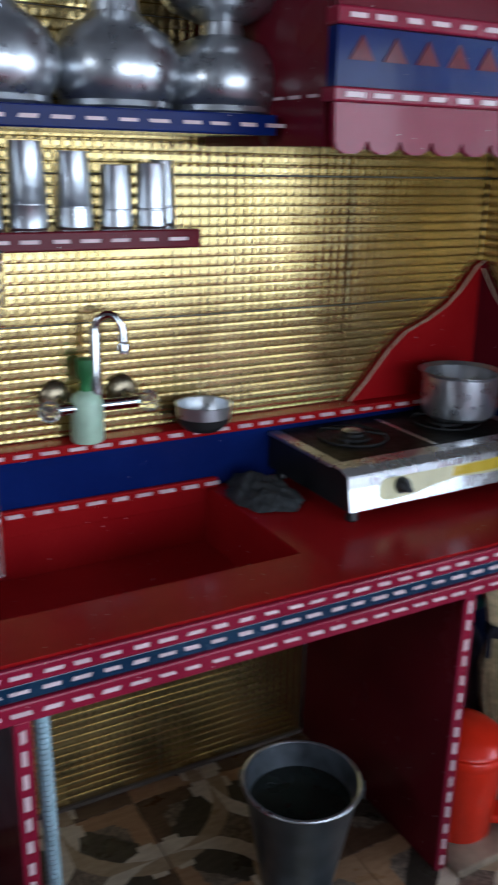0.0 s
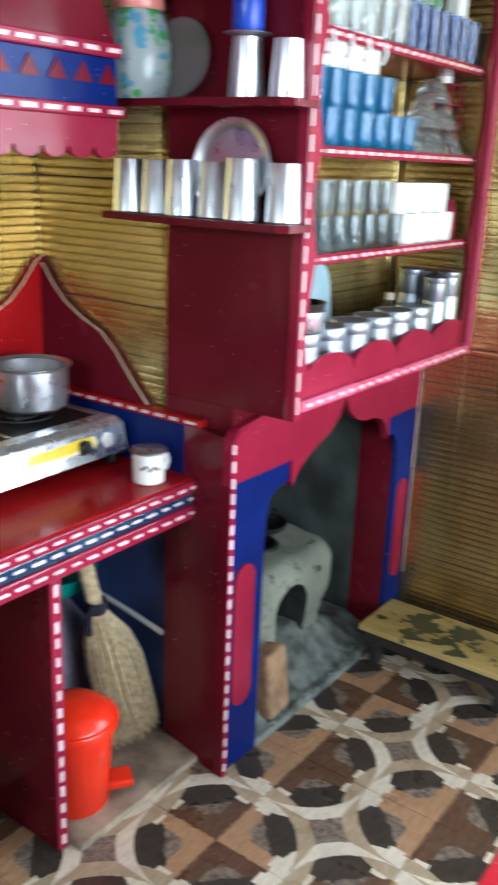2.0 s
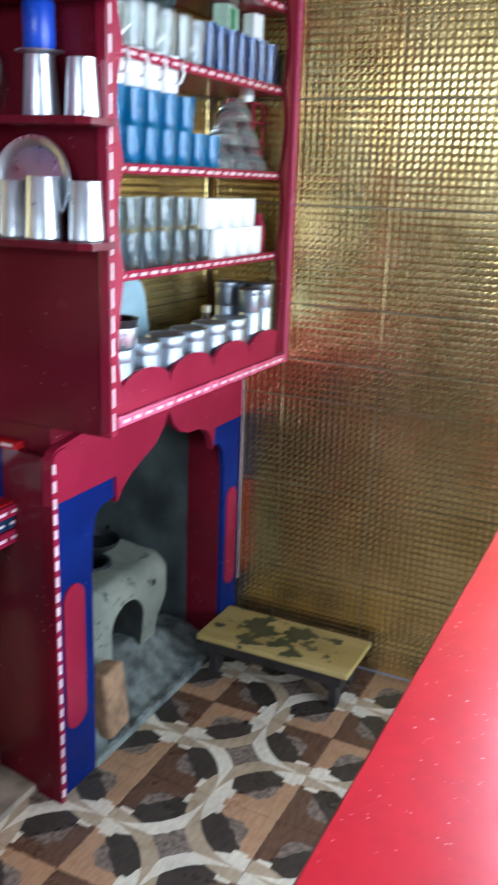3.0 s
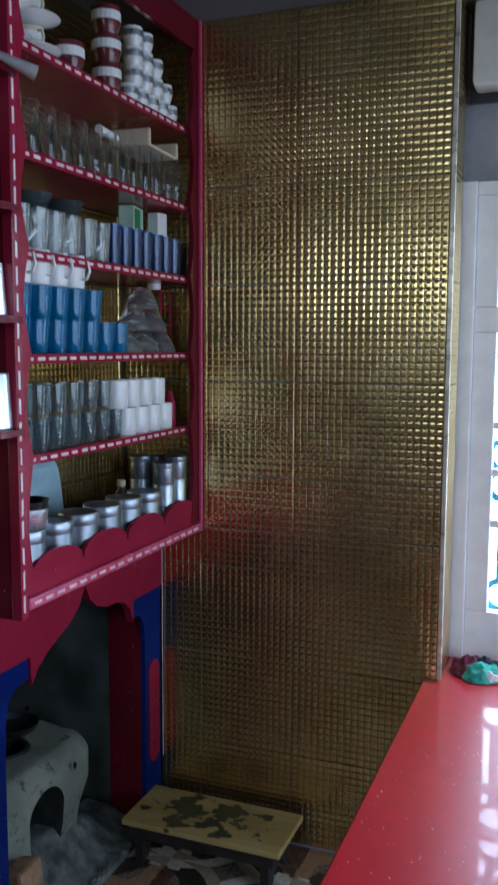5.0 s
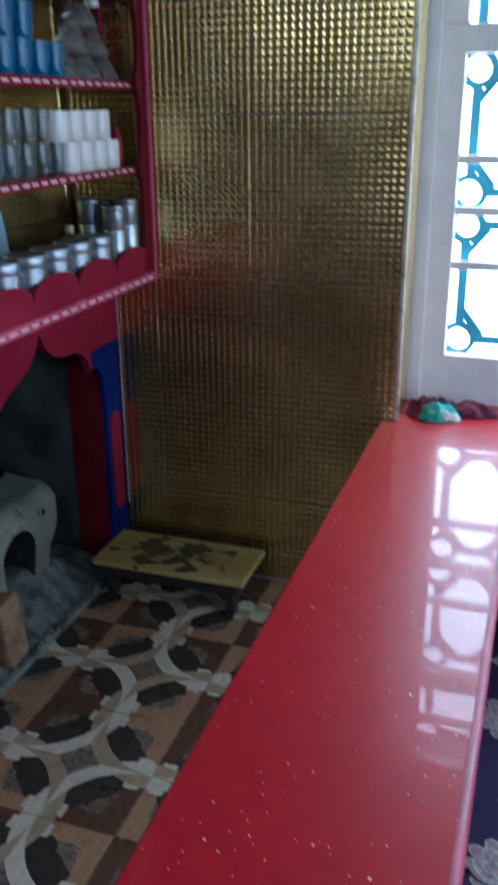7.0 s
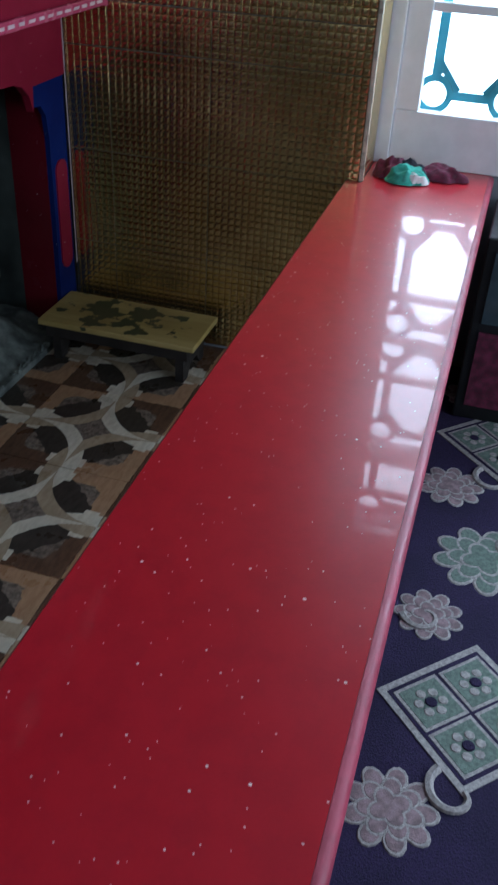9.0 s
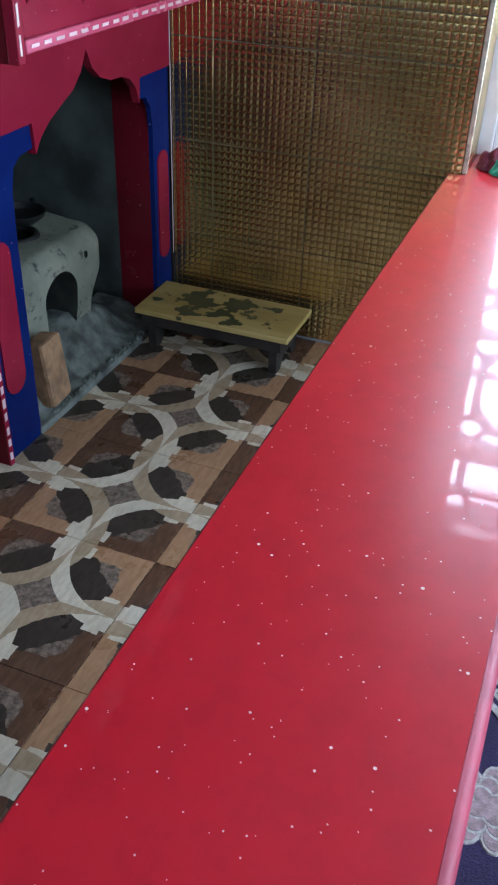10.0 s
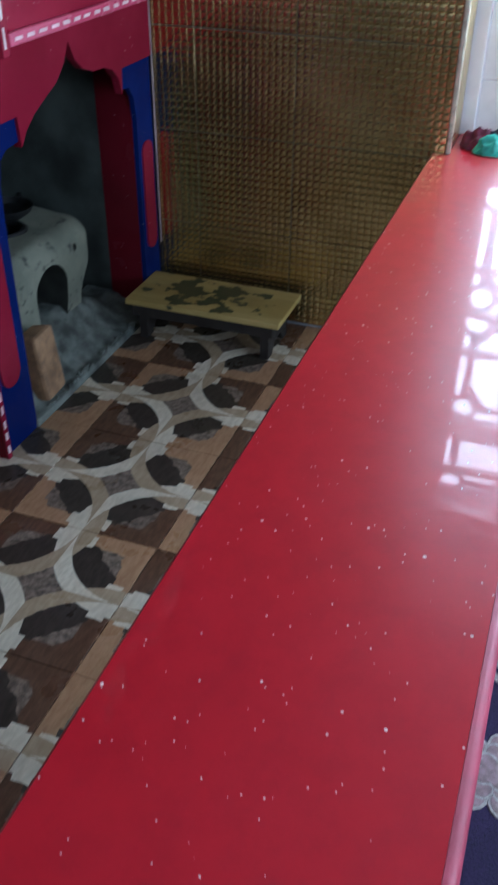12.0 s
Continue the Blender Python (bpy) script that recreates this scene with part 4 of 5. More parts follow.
def decal(name, outline, mat, out):
    bm = bm_new()
    a = [bm.verts.new(on_front(u, w, 0.0)) for u, w in outline]
    b = [bm.verts.new(on_front(u, w, out)) for u, w in outline]
    bm.faces.new(b)
    for i in range(len(a)):
        j = (i + 1) % len(a)
        bm.faces.new((a[i], a[j], b[j], b[i]))
    return part(name, bm, mat, front)


up = [(-0.235, 0.3), (-0.232, 0.62), (-0.215, 0.8), (-0.15, 0.84), (-0.05, 0.8), (0.05, 0.8), (0.15, 0.86), (0.205, 0.84)]
dn = [(0.215, 0.55), (0.2, 0.38), (0.1, 0.36), (0.0, 0.42), (-0.07, 0.34), (-0.13, 0.2), (-0.2, 0.15), (-0.225, 0.2)]
decal("sticker", up + dn, PALE_YELLOW, 0.0006)
decal("sticker_band", [(-0.02, 0.48), (-0.01, 0.74), (0.08, 0.76), (0.15, 0.82), (0.195, 0.8), (0.2, 0.5), (0.1, 0.44)], YELLOW, 0.0011)
decal("sticker_badge", [(0.235, 0.35), (0.232, 0.7), (0.25, 0.82), (0.27, 0.7), (0.272, 0.4), (0.255, 0.25)], WHITE, 0.0006)
for u in (-0.17, 0.165):
    c = on_front(u, 0.52, 0.0)
    m = Matrix.Translation(c) @ pose(0, 0, 0, 76)
    knob = part("knob", lathe(bm_new(), ((0.0, 0.02), (0.013, 0.02), (0.016, 0.016), (0.018, 0.002), (0.021, 0.0)), 20, m), BLACK, stove, smooth=True)
    part("grip", box(bm_new(), -0.005, 0.005, -0.018, 0.018, 0.016, 0.029, 0.002, m @ pose(0, 0, 0, 0, 0, 25)), BLACK, knob)
for cx in (-0.15, 0.15):
    burner = part("burner", lathe(bm_new(), ((0.0, 0.137), (0.02, 0.137), (0.028, 0.133), (0.03, 0.128), (0.044, 0.126), (0.047, 0.121)), 24, Matrix.Translation((cx, 0.045, 0))), SOOT, stove, smooth=True)
    part("burner_cap", lathe(bm_new(), ((0.0, 0.141), (0.022, 0.14), (0.025, 0.1375)), 20, Matrix.Translation((cx, 0.045, 0))), STEEL_DULL, burner, smooth=True)
    bm = bm_new()
    ring = [(cx + x, 0.045 + y, 0.124) for x, y in arc(0, 0, 0.085, 0, 360, 24)]
    tube(bm, ring, 0.003, 6, False)
    for a in range(45, 405, 90):
        c, s = math.cos(radians(a)), math.sin(radians(a))
        tube(bm, [(cx + 0.085 * c, 0.045 + 0.085 * s, 0.124), (cx + 0.08 * c, 0.045 + 0.08 * s, 0.136), (cx + 0.03 * c, 0.045 + 0.03 * s, 0.138)], 0.003, 6)
    part("pan_support", bm, SOOT, stove)
for x in (-SW + 0.03, SW - 0.03):
    for y in (-SD + 0.02, SD - 0.02):
        part("foot", lathe(bm_new(), ((0.0, 0.0), (0.013, 0.0), (0.015, 0.004), (0.011, 0.031)), 12, Matrix.Translation((x, y, 0))), BLACK, stove)
part("gas_hose", tube(bm_new(), [(SW - 0.005, 0.0, 0.085), (SW + 0.03, -0.01, 0.09), (SW + 0.045, 0.02, 0.075), (SW + 0.03, 0.06, 0.03), (SW + 0.02, 0.1, 0.012)], 0.006, 8), GREEN_LEAF, stove)


def vessel(name, at, prof, mat, label, category, group="", n=32, rz=0):
    """An open round vessel of one turned wall."""
    t = thing(name, at, label, category, group, rz=rz)
    part("body", lathe(bm_new(), prof, n), mat, t, smooth=True)
    return t


pot = thing("cooking_pot", (1.618, 1.66, CZ + 0.1415), "dull aluminium cooking pot with flared rim on the cooker", "pot")
part("body", lathe(bm_new(), ((0, 0.002), (0, 0.0), (0.078, 0.0), (0.092, 0.01), (0.096, 0.03), (0.098, 0.112), (0.095, 0.112), (0.093, 0.03), (0.088, 0.012), (0.0, 0.006)), 40), STEEL_DULL, pot, smooth=True)
part("rim", lathe(bm_new(), ((0.098, 0.111), (0.107, 0.117), (0.108, 0.12), (0.105, 0.121), (0.095, 0.1125)), 40), STEEL, pot, "bright flared rim", smooth=True)

# ---- mug, bowl, tap and small things on the worktop ----
mug = thing("enamel_mug", (1.69, 1.305, CZ), "white mug with faint print and steel lid, on the worktop", "mug")
part("body", lathe(bm_new(), ((0, 0.0), (0.036, 0.0), (0.04, 0.004), (0.041, 0.06), (0.043, 0.082), (0.0, 0.081)), 28), WHITE, mug, smooth=True)
part("lid", lathe(bm_new(), ((0.046, 0.081), (0.047, 0.087), (0.04, 0.09), (0.0, 0.088)), 28), STEEL_DULL, mug, smooth=True)
for k, (a0, z0) in enumerate(((200, 0.045), (214, 0.05), (228, 0.042), (242, 0.048), (256, 0.044))):
    a1 = radians(a0)
    part("print", box(bm_new(), -0.0035, 0.0035, -0.0006, 0.0006, -0.004, 0.004, 0, pose(0.0415 * math.cos(a1), 0.0415 * math.sin(a1), z0, 0, 0, a0 + 90)), BROWN_GLAZE, mug, "small worn red print mark")
part("handle", tube(bm_new(), [(0.04, -0.006, 0.066), (0.058, -0.008, 0.06), (0.062, -0.009, 0.042), (0.055, -0.008, 0.025), (0.039, -0.006, 0.02)], 0.006, 8), WHITE, mug, smooth=True)
bowl = thing("steel_bowl", (0.93, NY - 0.08, 1.011), "steel bowl on the splashback ledge, dark reflection put into its base colour", "bowl")
# lower half is steel too: black colour stands for its dark reflection
part("base", lathe(bm_new(), ((0, 0.0), (0.036, 0.0), (0.044, 0.004), (0.058, 0.018), (0.062, 0.034)), 32), SOOT, bowl, smooth=True)
part("rim", lathe(bm_new(), ((0.062, 0.034), (0.064, 0.062), (0.066, 0.064), (0.061, 0.062), (0.059, 0.034), (0.05, 0.02), (0.0, 0.008)), 32), STEEL, bowl, smooth=True)
tap = thing("mixer_tap", (0.68, NY, 1.09), "chrome wall mixer tap with swan-neck spout and clear knobs", "tap")
part("bridge", tube(bm_new(), [(-0.095, -0.055, 0.0), (0.1, -0.055, 0.0)], 0.014, 14), CHROME, tap, smooth=True)
for x in (-0.075, 0.08):
    part("flange", lathe(bm_new(), ((0.0, 0.012), (0.022, 0.012), (0.034, 0.004), (0.036, 0.0)), 20, pose(x, -0.006, 0.015, 90)), plain("aged_brass", (0.3, 0.25, 0.16), 0.3, 0.9), tap, smooth=True)
    part("elbow", tube(bm_new(), [(x, -0.012, 0.013), (x, -0.04, 0.008), (x, -0.055, 0.0)], 0.012, 12), CHROME, tap, smooth=True)
for x, s in ((-0.105, -1), (0.11, 1)):
    part("knob", lathe(bm_new(), ((0.0, 0.034), (0.014, 0.034), (0.024, 0.026), (0.026, 0.012), (0.018, 0.004), (0.012, 0.0)), 8, pose(x, -0.06, 0.0, 75, 0, s * 20)), FROST, tap, "clear plastic tap knob")
sp = [(0.0, -0.055, 0.0), (0.0, -0.055, 0.16)] + [(0.028 - 0.028 * math.cos(radians(a)), -0.055 - 0.012 * (1 - math.cos(radians(a))), 0.16 + 0.042 * math.sin(radians(a))) for a in range(15, 181, 15)] + [(0.056, -0.08, 0.14)]
part("spout", tube(bm_new(), sp, [0.014, 0.012] + [0.0095] * (len(sp) - 2), 14), CHROME, tap, smooth=True)
part("nozzle", lathe(bm_new(), ((0.0, 0.0), (0.012, 0.0), (0.013, 0.02), (0.01, 0.026)), 16, Matrix.Translation((0.056, -0.08, 0.118))), CHROME, tap, smooth=True)
soap = thing("soap_bottle", (0.66, NY - 0.05, 1.011), "pale green soap bottle with leaf print standing on the ledge", "bottle")
part("body", lathe(bm_new(), ((0, 0), (0.033, 0.0), (0.036, 0.005), (0.037, 0.085), (0.03, 0.105), (0.014, 0.115), (0.0, 0.115)), 20), PALE_GREEN, soap, smooth=True)
part("neck", lathe(bm_new(), ((0.013, 0.115), (0.014, 0.14), (0.02, 0.15), (0.02, 0.185), (0.0, 0.19)), 16), GREEN_LEAF, soap, smooth=True)
scourer = thing("dish_rag", (1.06, 1.72, CZ), "grey wet dish rag on the worktop beside the sink", "cloth")
crumple("rag", 1.055, 1.69, 0.085, 0.12, 0.04, plain("grey_wet_cloth", (0.04, 0.043, 0.045), 0.8, vary=0.5, scale=40, bumpy=0.6), 2.4, scourer, CZ, n=40, fine=0.3)
bag = thing("plastic_bag", (0.235, 1.52, 0.98), "crumpled clear grey plastic bag hanging beside the sink", "bag")
wpart("film", tube(bm_new(), [(0.372, 1.40, 1.46), (0.39, 1.42, 1.4), (0.382, 1.44, 1.3), (0.372, 1.45, 1.15), (0.372, 1.45, 1.0), (0.374, 1.44, 0.9)], [0.035, 0.02, 0.012, 0.008, 0.012, 0.008], 8), FROST, bag, smooth=True)
wpart("hook", tube(bm_new(), [(0.372, 1.40, 1.455), (0.372, 1.45, 1.452), (0.372, 1.62, 1.45)], 0.004, 6), SOOT, bag)
hose = thing("drain_hose", (0.425, 1.4, 0.0), "pale ribbed drain hose under the sink", "hose")
bm = bm_new()
zs = [0.02 + 0.006 * i for i in range(112)]
tube(bm, [(0.425 + 0.012 * (1 - z / 0.69), 1.42, z) for z in zs], [0.016 if i % 2 else 0.0125 for i in range(112)], 12)
wpart("pipe", bm, SKY_PLASTIC, hose)
wpart("drain_cup", lathe(bm_new(), ((0.03, 0.668), (0.03, 0.68), (0.02, 0.66), (0.016, 0.64)), 16, Matrix.Translation((0.425, 1.42, -0.002))), SKY_PLASTIC, hose)
for x, y in ((0.6, 1.28), (0.76, 1.29), (0.98, 1.285)):
    hk = thing("cup_hook", (x, y, CZ - 0.115), "small black iron hook under the worktop", "hook", "hooks under the worktop")
    part("wire", tube(bm_new(), [(0, 0, 0.07), (0, 0, -0.01), (0.012, 0, -0.025), (0.022, 0, -0.012), (0.02, 0, 0.0)], 0.004, 6), SOOT, hk)

# ---- under the worktop ----
bucket = thing("bucket", (1.0, 1.385, 0.0), "dark grey metal bucket half full of water on the floor", "bucket")
part("body", lathe(bm_new(), ((0, 0.004), (0.0, 0.0), (0.085, 0.0), (0.088, 0.02), (0.132, 0.262), (0.138, 0.268), (0.138, 0.275), (0.129, 0.272), (0.086, 0.03), (0.0, 0.02)), 40), ZINC, bucket, smooth=True)
part("rim", tube(bm_new(), [(0.135 * math.cos(radians(a)), 0.135 * math.sin(radians(a)), 0.271) for a in range(0, 361, 10)], 0.0045, 8, False), STEEL_DULL, bucket, smooth=True)
part("water", lathe(bm_new(), ((0.0, 0.215), (0.121, 0.215)), 40), WATER, bucket)
part("bail_handle", tube(bm_new(), [(0.139 * math.cos(radians(a)), 0.139 * math.sin(radians(a)) + 0.0, 0.272 - 0.05 * abs(math.sin(radians(a)))) for a in range(-35, 146, 10)], 0.003, 8), STEEL_DULL, bucket, smooth=True)
for a in (-35, 145):
    part("ear", box(bm_new(), -0.012, 0.012, -0.004, 0.004, -0.018, 0.014, 0.002, Matrix.Translation((0.139 * math.cos(radians(a)), 0.139 * math.sin(radians(a)), 0.262)) @ pose(0, 0, 0, 0, 0, a + 90)), ZINC, bucket)

plinth = tagged(part("plinth", box(bm_new(), 1.333, 1.799, 1.195, NY, -0.004, 0.018, 0.006), CEMENT, None, "worn cement step beside the fireplace pillar"), category="plinth", kind="structure")
bin_ = thing("pedal_bin", (1.443, 1.335, 0.018), "bright red plastic pedal bin with closed lid", "bin", rz=-35)
part("body", lathe(bm_new(), ((0, 0.0), (0.084, 0.0), (0.088, 0.006), (0.101, 0.228), (0.0, 0.227)), 36), RED_PLASTIC, bin_, smooth=True)
part("lid", lathe(bm_new(), ((0.1, 0.228), (0.113, 0.229), (0.115, 0.233), (0.115, 0.25), (0.112, 0.255), (0.106, 0.257), (0.104, 0.262), (0.07, 0.288), (0.03, 0.298), (0.0, 0.299)), 36), RED_PLASTIC, bin_, smooth=True)
part("pedal", box(bm_new(), 0.07, 0.15, -0.032, 0.032, 0.024, 0.05, 0.008), RED_PLASTIC, bin_)
part("hinge", box(bm_new(), -0.125, -0.09, -0.03, 0.03, 0.18, 0.235, 0.006), RED_PLASTIC, bin_)

broom = thing("straw_broom", (1.705, 1.46, 0.018), "dry straw hand broom with black binding standing against the wall", "broom")
bm = bm_new()
for i in range(420):
    a, q = random.uniform(0, 2 * math.pi), random.random() ** 0.5
    u, v = q * math.cos(a), q * math.sin(a)
    foot = Vector((0.035 + 0.1 * u, -0.05 + 0.055 * v, random.uniform(0.0, 0.03)))
    neck = Vector((-0.035 + 0.022 * u, 0.02 + 0.02 * v, 0.41))
    mid = neck.lerp(foot, 0.5) + Vector((u * 0.035, v * 0.02, 0.02))
    tube(bm, [neck, neck.lerp(mid, 0.5) + Vector((u * 0.018, v * 0.012, 0)), mid, mid.lerp(foot, 0.6), foot], [0.003, 0.0032, 0.003, 0.0024, 0.0012], 3, False)
tagged(part("bristles", bm, STRAW, broom, "fan of dry straw"), kind="stuff")
bm = bm_new()
for i in range(26):
    a, q = 2.4 * i, (i / 26) ** 0.5
    u, v = 0.021 * q * math.cos(a), 0.021 * q * math.sin(a)
    tube(bm, [(-0.035 + u, 0.02 + v, 0.4), (-0.05 + u, 0.04 + v, 0.52), (-0.07 + u * 0.8, 0.075 + v * 0.8, 0.68 + 0.02 * math.sin(7 * i))], 0.005, 5)
tagged(part("grip", bm, STRAW, broom, "bundled straw grip"), kind="stuff")
part("binding", lathe(bm_new(), ((0.026, -0.022), (0.031, -0.012), (0.031, 0.012), (0.026, 0.022)), 16, pose(-0.036, 0.022, 0.42, 8, -6)), CLOTH_DARK, broom, smooth=True)
part("binding_end", tube(bm_new(), [(-0.06, 0.01, 0.43), (-0.085, 0.0, 0.42), (-0.09, -0.005, 0.36)], 0.008, 6), CLOTH_DARK, broom)
sack = thing("stuffed_sack", (1.665, 1.69, 0.018), "grey-lilac stuffed sack standing under the worktop", "sack")
part("body", lathe(bm_new(), ((0, 0.0), (0.1, 0.0), (0.125, 0.05), (0.13, 0.2), (0.12, 0.29), (0.07, 0.36), (0.035, 0.38), (0.045, 0.41), (0.0, 0.415)), 20), LILAC, sack, smooth=True)
basin = thing("teal_basin", (1.665, 1.66, 0.434), "teal plastic basin resting on the sack", "basin")
part("body", lathe(bm_new(), ((0, 0.0), (0.08, 0.0), (0.1, 0.02), (0.125, 0.07), (0.132, 0.072), (0.12, 0.07), (0.095, 0.02), (0.0, 0.006)), 28), TEAL, basin, smooth=True)
tube_w = thing("white_pipe", (1.75, 1.6, 0.33), "thin white pipe along the blue wall", "pipe")
wpart("pipe", tube(bm_new(), [(SX + 0.004, 1.82, 0.40), (SX - 0.004, 1.5, 0.36), (SX - 0.004, 1.36, 0.335)], 0.008, 8), WHITE, tube_w)

# ---- navy and maroon wall shelves with steel ware ----
def tumbler(name, at, r0, r1, h, label, group, ring=0.0):
    prof = [(0, 0.0), (r0 - 0.003, 0.0), (r0, 0.003)]
    if ring:
        k = r0 + (r1 - r0) * 0.28
        prof += [(k, h * 0.27), (k + 0.0012, h * 0.28), (k + 0.0012, h * 0.295), (k, h * 0.305)]
    prof += [(r1, h - 0.002), (r1 + 0.0008, h), (r1 - 0.002, h - 0.001), (r0 - 0.001, 0.008), (0, 0.006)]
    return vessel(name, at, prof, STEEL, label, "tumbler", group, 28)


def long_shelf(name, at, x0, x1, y0, y1, z0, z1, mat, label, dash_z):
    t = thing(name, at, label, "shelf")
    wpart("board", box(bm_new(), x0, x1, y0, y1, z0, z1, 0.003), mat, t)
    dashes(t, (x0, y0, dash_z), (x1, y0, dash_z), 0.0065, (0, -1, 0), 0.058, 0.036)
    return t


long_shelf("wall_shelf", (0.4, NY, 1.66), -0.3, 0.948, 1.495, NY - 0.006, 1.655, 1.692, NAVY, "navy painted wall shelf with white dashes", 1.673)
long_shelf("wall_shelf", (0.4, NY, 1.44), -0.1, 0.852, 1.615, NY - 0.006, 1.443, 1.479, MAROON, "maroon wall shelf with white dashes", 1.461)
def urn(prof, neck, at, label):
    t = thing("water_urn", at, label, "urn", "urns on the navy shelf")
    part("foot_ring", lathe(bm_new(), prof[:4] + ((0.0, prof[3][1]),), 40), STEEL_DULL, t, smooth=True)
    part("belly", lathe(bm_new(), prof[3:neck + 1], 40), STEEL_DULL, t, smooth=True)
    part("neck", lathe(bm_new(), prof[neck:], 40), STEEL_DULL, t, smooth=True)


URN = ((0, 0.0), (0.098, 0.0), (0.104, 0.006), (0.102, 0.016), (0.112, 0.03), (0.122, 0.06), (0.118, 0.095), (0.095, 0.13), (0.06, 0.152), (0.045, 0.165), (0.042, 0.19), (0.05, 0.2), (0.046, 0.21), (0.044, 0.235), (0.052, 0.25), (0.055, 0.262), (0.047, 0.258), (0.0, 0.24))
for x, y in ((0.455, 1.625), (0.688, 1.64)):
    urn(URN, 9, (x, y, 1.692), "round-bellied aluminium water urn with narrow neck on the shelf")
BELLY = ((0, 0.0), (0.098, 0.0), (0.104, 0.006), (0.102, 0.016), (0.112, 0.03), (0.118, 0.06), (0.11, 0.095), (0.08, 0.128), (0.042, 0.142), (0.038, 0.165), (0.0, 0.165))
urn(BELLY, 8, (0.905, 1.64, 1.692), "small round aluminium urn carrying another pot")
vessel("round_pot", (0.905, 1.64, 1.858), ((0, 0.0), (0.05, 0.0), (0.1, 0.02), (0.135, 0.06), (0.14, 0.1), (0.11, 0.15), (0.06, 0.17), (0.065, 0.19), (0.0, 0.18)), STEEL_DULL, "round aluminium pot stacked on the urn", "pot", "", 40)
for x, y, h, r in ((0.43, 1.68, 0.165, 0.034), (0.515, 1.69, 0.158, 0.036), (0.605, 1.69, 0.142, 0.034), (0.69, 1.69, 0.118, 0.032), (0.765, 1.69, 0.122, 0.033), (0.812, 1.75, 0.128, 0.03), (0.34, 1.69, 0.15, 0.034)):
    tumbler("steel_tumbler", (x + 0.012, y, 1.479), r, r - 0.006, h, "tall steel tumbler turned down on the maroon shelf", "tumblers on the maroon shelf", 1)

# ---- small shelves on the cupboard's side ----
for z, lab in ((1.505, "maroon side shelf carrying steel tumblers"), (1.757, "maroon side shelf carrying a jar and tumblers"), (2.0, "empty maroon side shelf"), (2.29, "high maroon side shelf")):
    t = thing("side_shelf", (UX0, 1.18, z), lab, "shelf", "side shelves of the cupboard")
    bm = prism(bm_new(), [(UX0 - 0.001, 0.925), (1.71, 0.925), (1.69, 0.95), (1.675, 1.2), (1.69, 1.46), (UX0 + 0.012, 1.46), (UX0 + 0.012, 1.346), (UX0 - 0.001, 1.346)], 2, z - 0.016, z)
    wpart("board", bm, MAROON, t)
for x, y, s in ((1.765, 0.982, 1.0), (1.735, 1.072, 1.06), (1.75, 1.16, 0.98), (1.735, 1.245, 1.0), (1.74, 1.325, 0.98), (1.735, 1.41, 0.98)):
    tumbler("steel_tumbler", (x, y, 1.505), 0.039 * s, 0.033 * s, 0.125 * s, "plain steel tumbler turned down on the side shelf", "tumblers on the side shelf")
for x, y, s in ((1.77, 0.99, 1.0), (1.755, 1.085, 1.05)):
    tumbler("steel_tumbler", (x, y, 1.757), 0.037 * s, 0.029 * s, 0.117 * s, "tapered steel tumbler turned down on the side shelf", "tumblers on the side shelf")
vessel("steel_saucer", (1.755, 1.085, 1.8805), ((0, 0.0), (0.03, 0.0), (0.05, 0.005), (0.051, 0.007), (0.03, 0.003), (0, 0.003)), STEEL, "small steel saucer lying on a tumbler", "saucer")
vessel("blue_bottle", (1.755, 1.085, 1.886), ((0, 0.0), (0.03, 0.0), (0.033, 0.005), (0.033, 0.09), (0.02, 0.12), (0.012, 0.14), (0, 0.14)), BLUE_PLASTIC, "blue plastic bottle on a steel saucer", "bottle")
plate = thing("steel_plate", (1.785, 1.125, 1.507), "round steel plate leaning on the cupboard side", "plate")
part("dish", lathe(bm_new(), ((0.0, 0.004), (0.085, 0.004), (0.098, 0.016), (0.107, 0.017), (0.108, 0.014), (0.098, 0.012), (0.087, 0.0), (0.0, 0.0)), 40, pose(-0.012, 0.0, 0.108, 0, 277)), STEEL_DULL, plate, smooth=True)


def printed_jar():
    k = Nodes("printed_jar_plastic")
    c = k.mix(k.ramp(k.noise(30, 2), 0.55, 0.6), (0.4, 0.45, 0.44), (0.12, 0.33, 0.48))
    c = k.mix(k.ramp(k.noise(24, 2), 0.6, 0.64), c, (0.08, 0.35, 0.1))
    return k.done(c, 0.15, 0.0, Alpha=0.8)


jar = thing("storage_jar", (1.73, 1.375, 1.757), "printed pale plastic jar with pink lid on the side shelf", "jar")
part("body", lathe(bm_new(), ((0, 0.0), (0.06, 0.0), (0.068, 0.008), (0.076, 0.06), (0.075, 0.12), (0.062, 0.17), (0.052, 0.19), (0.0, 0.19)), 28), printed_jar(), jar, smooth=True)
part("lid", lathe(bm_new(), ((0.056, 0.186), (0.058, 0.19), (0.058, 0.22), (0.054, 0.225), (0.0, 0.226)), 28), PINK_GLAZE, jar, smooth=True)
dish = thing("glass_dish", (1.785, 1.285, 1.759), "clear glass dish leaning behind the jar", "dish")
part("dish", lathe(bm_new(), ((0.0, 0.004), (0.07, 0.004), (0.085, 0.012), (0.086, 0.009), (0.07, 0.0), (0.0, 0.0)), 32, pose(-0.01, 0.0, 0.088, 0, 277)), FROST, dish, smooth=True)
ladle = thing("ladle", (1.74, 0.9, 2.291), "pale wooden ladle lying on the high side shelf", "ladle")
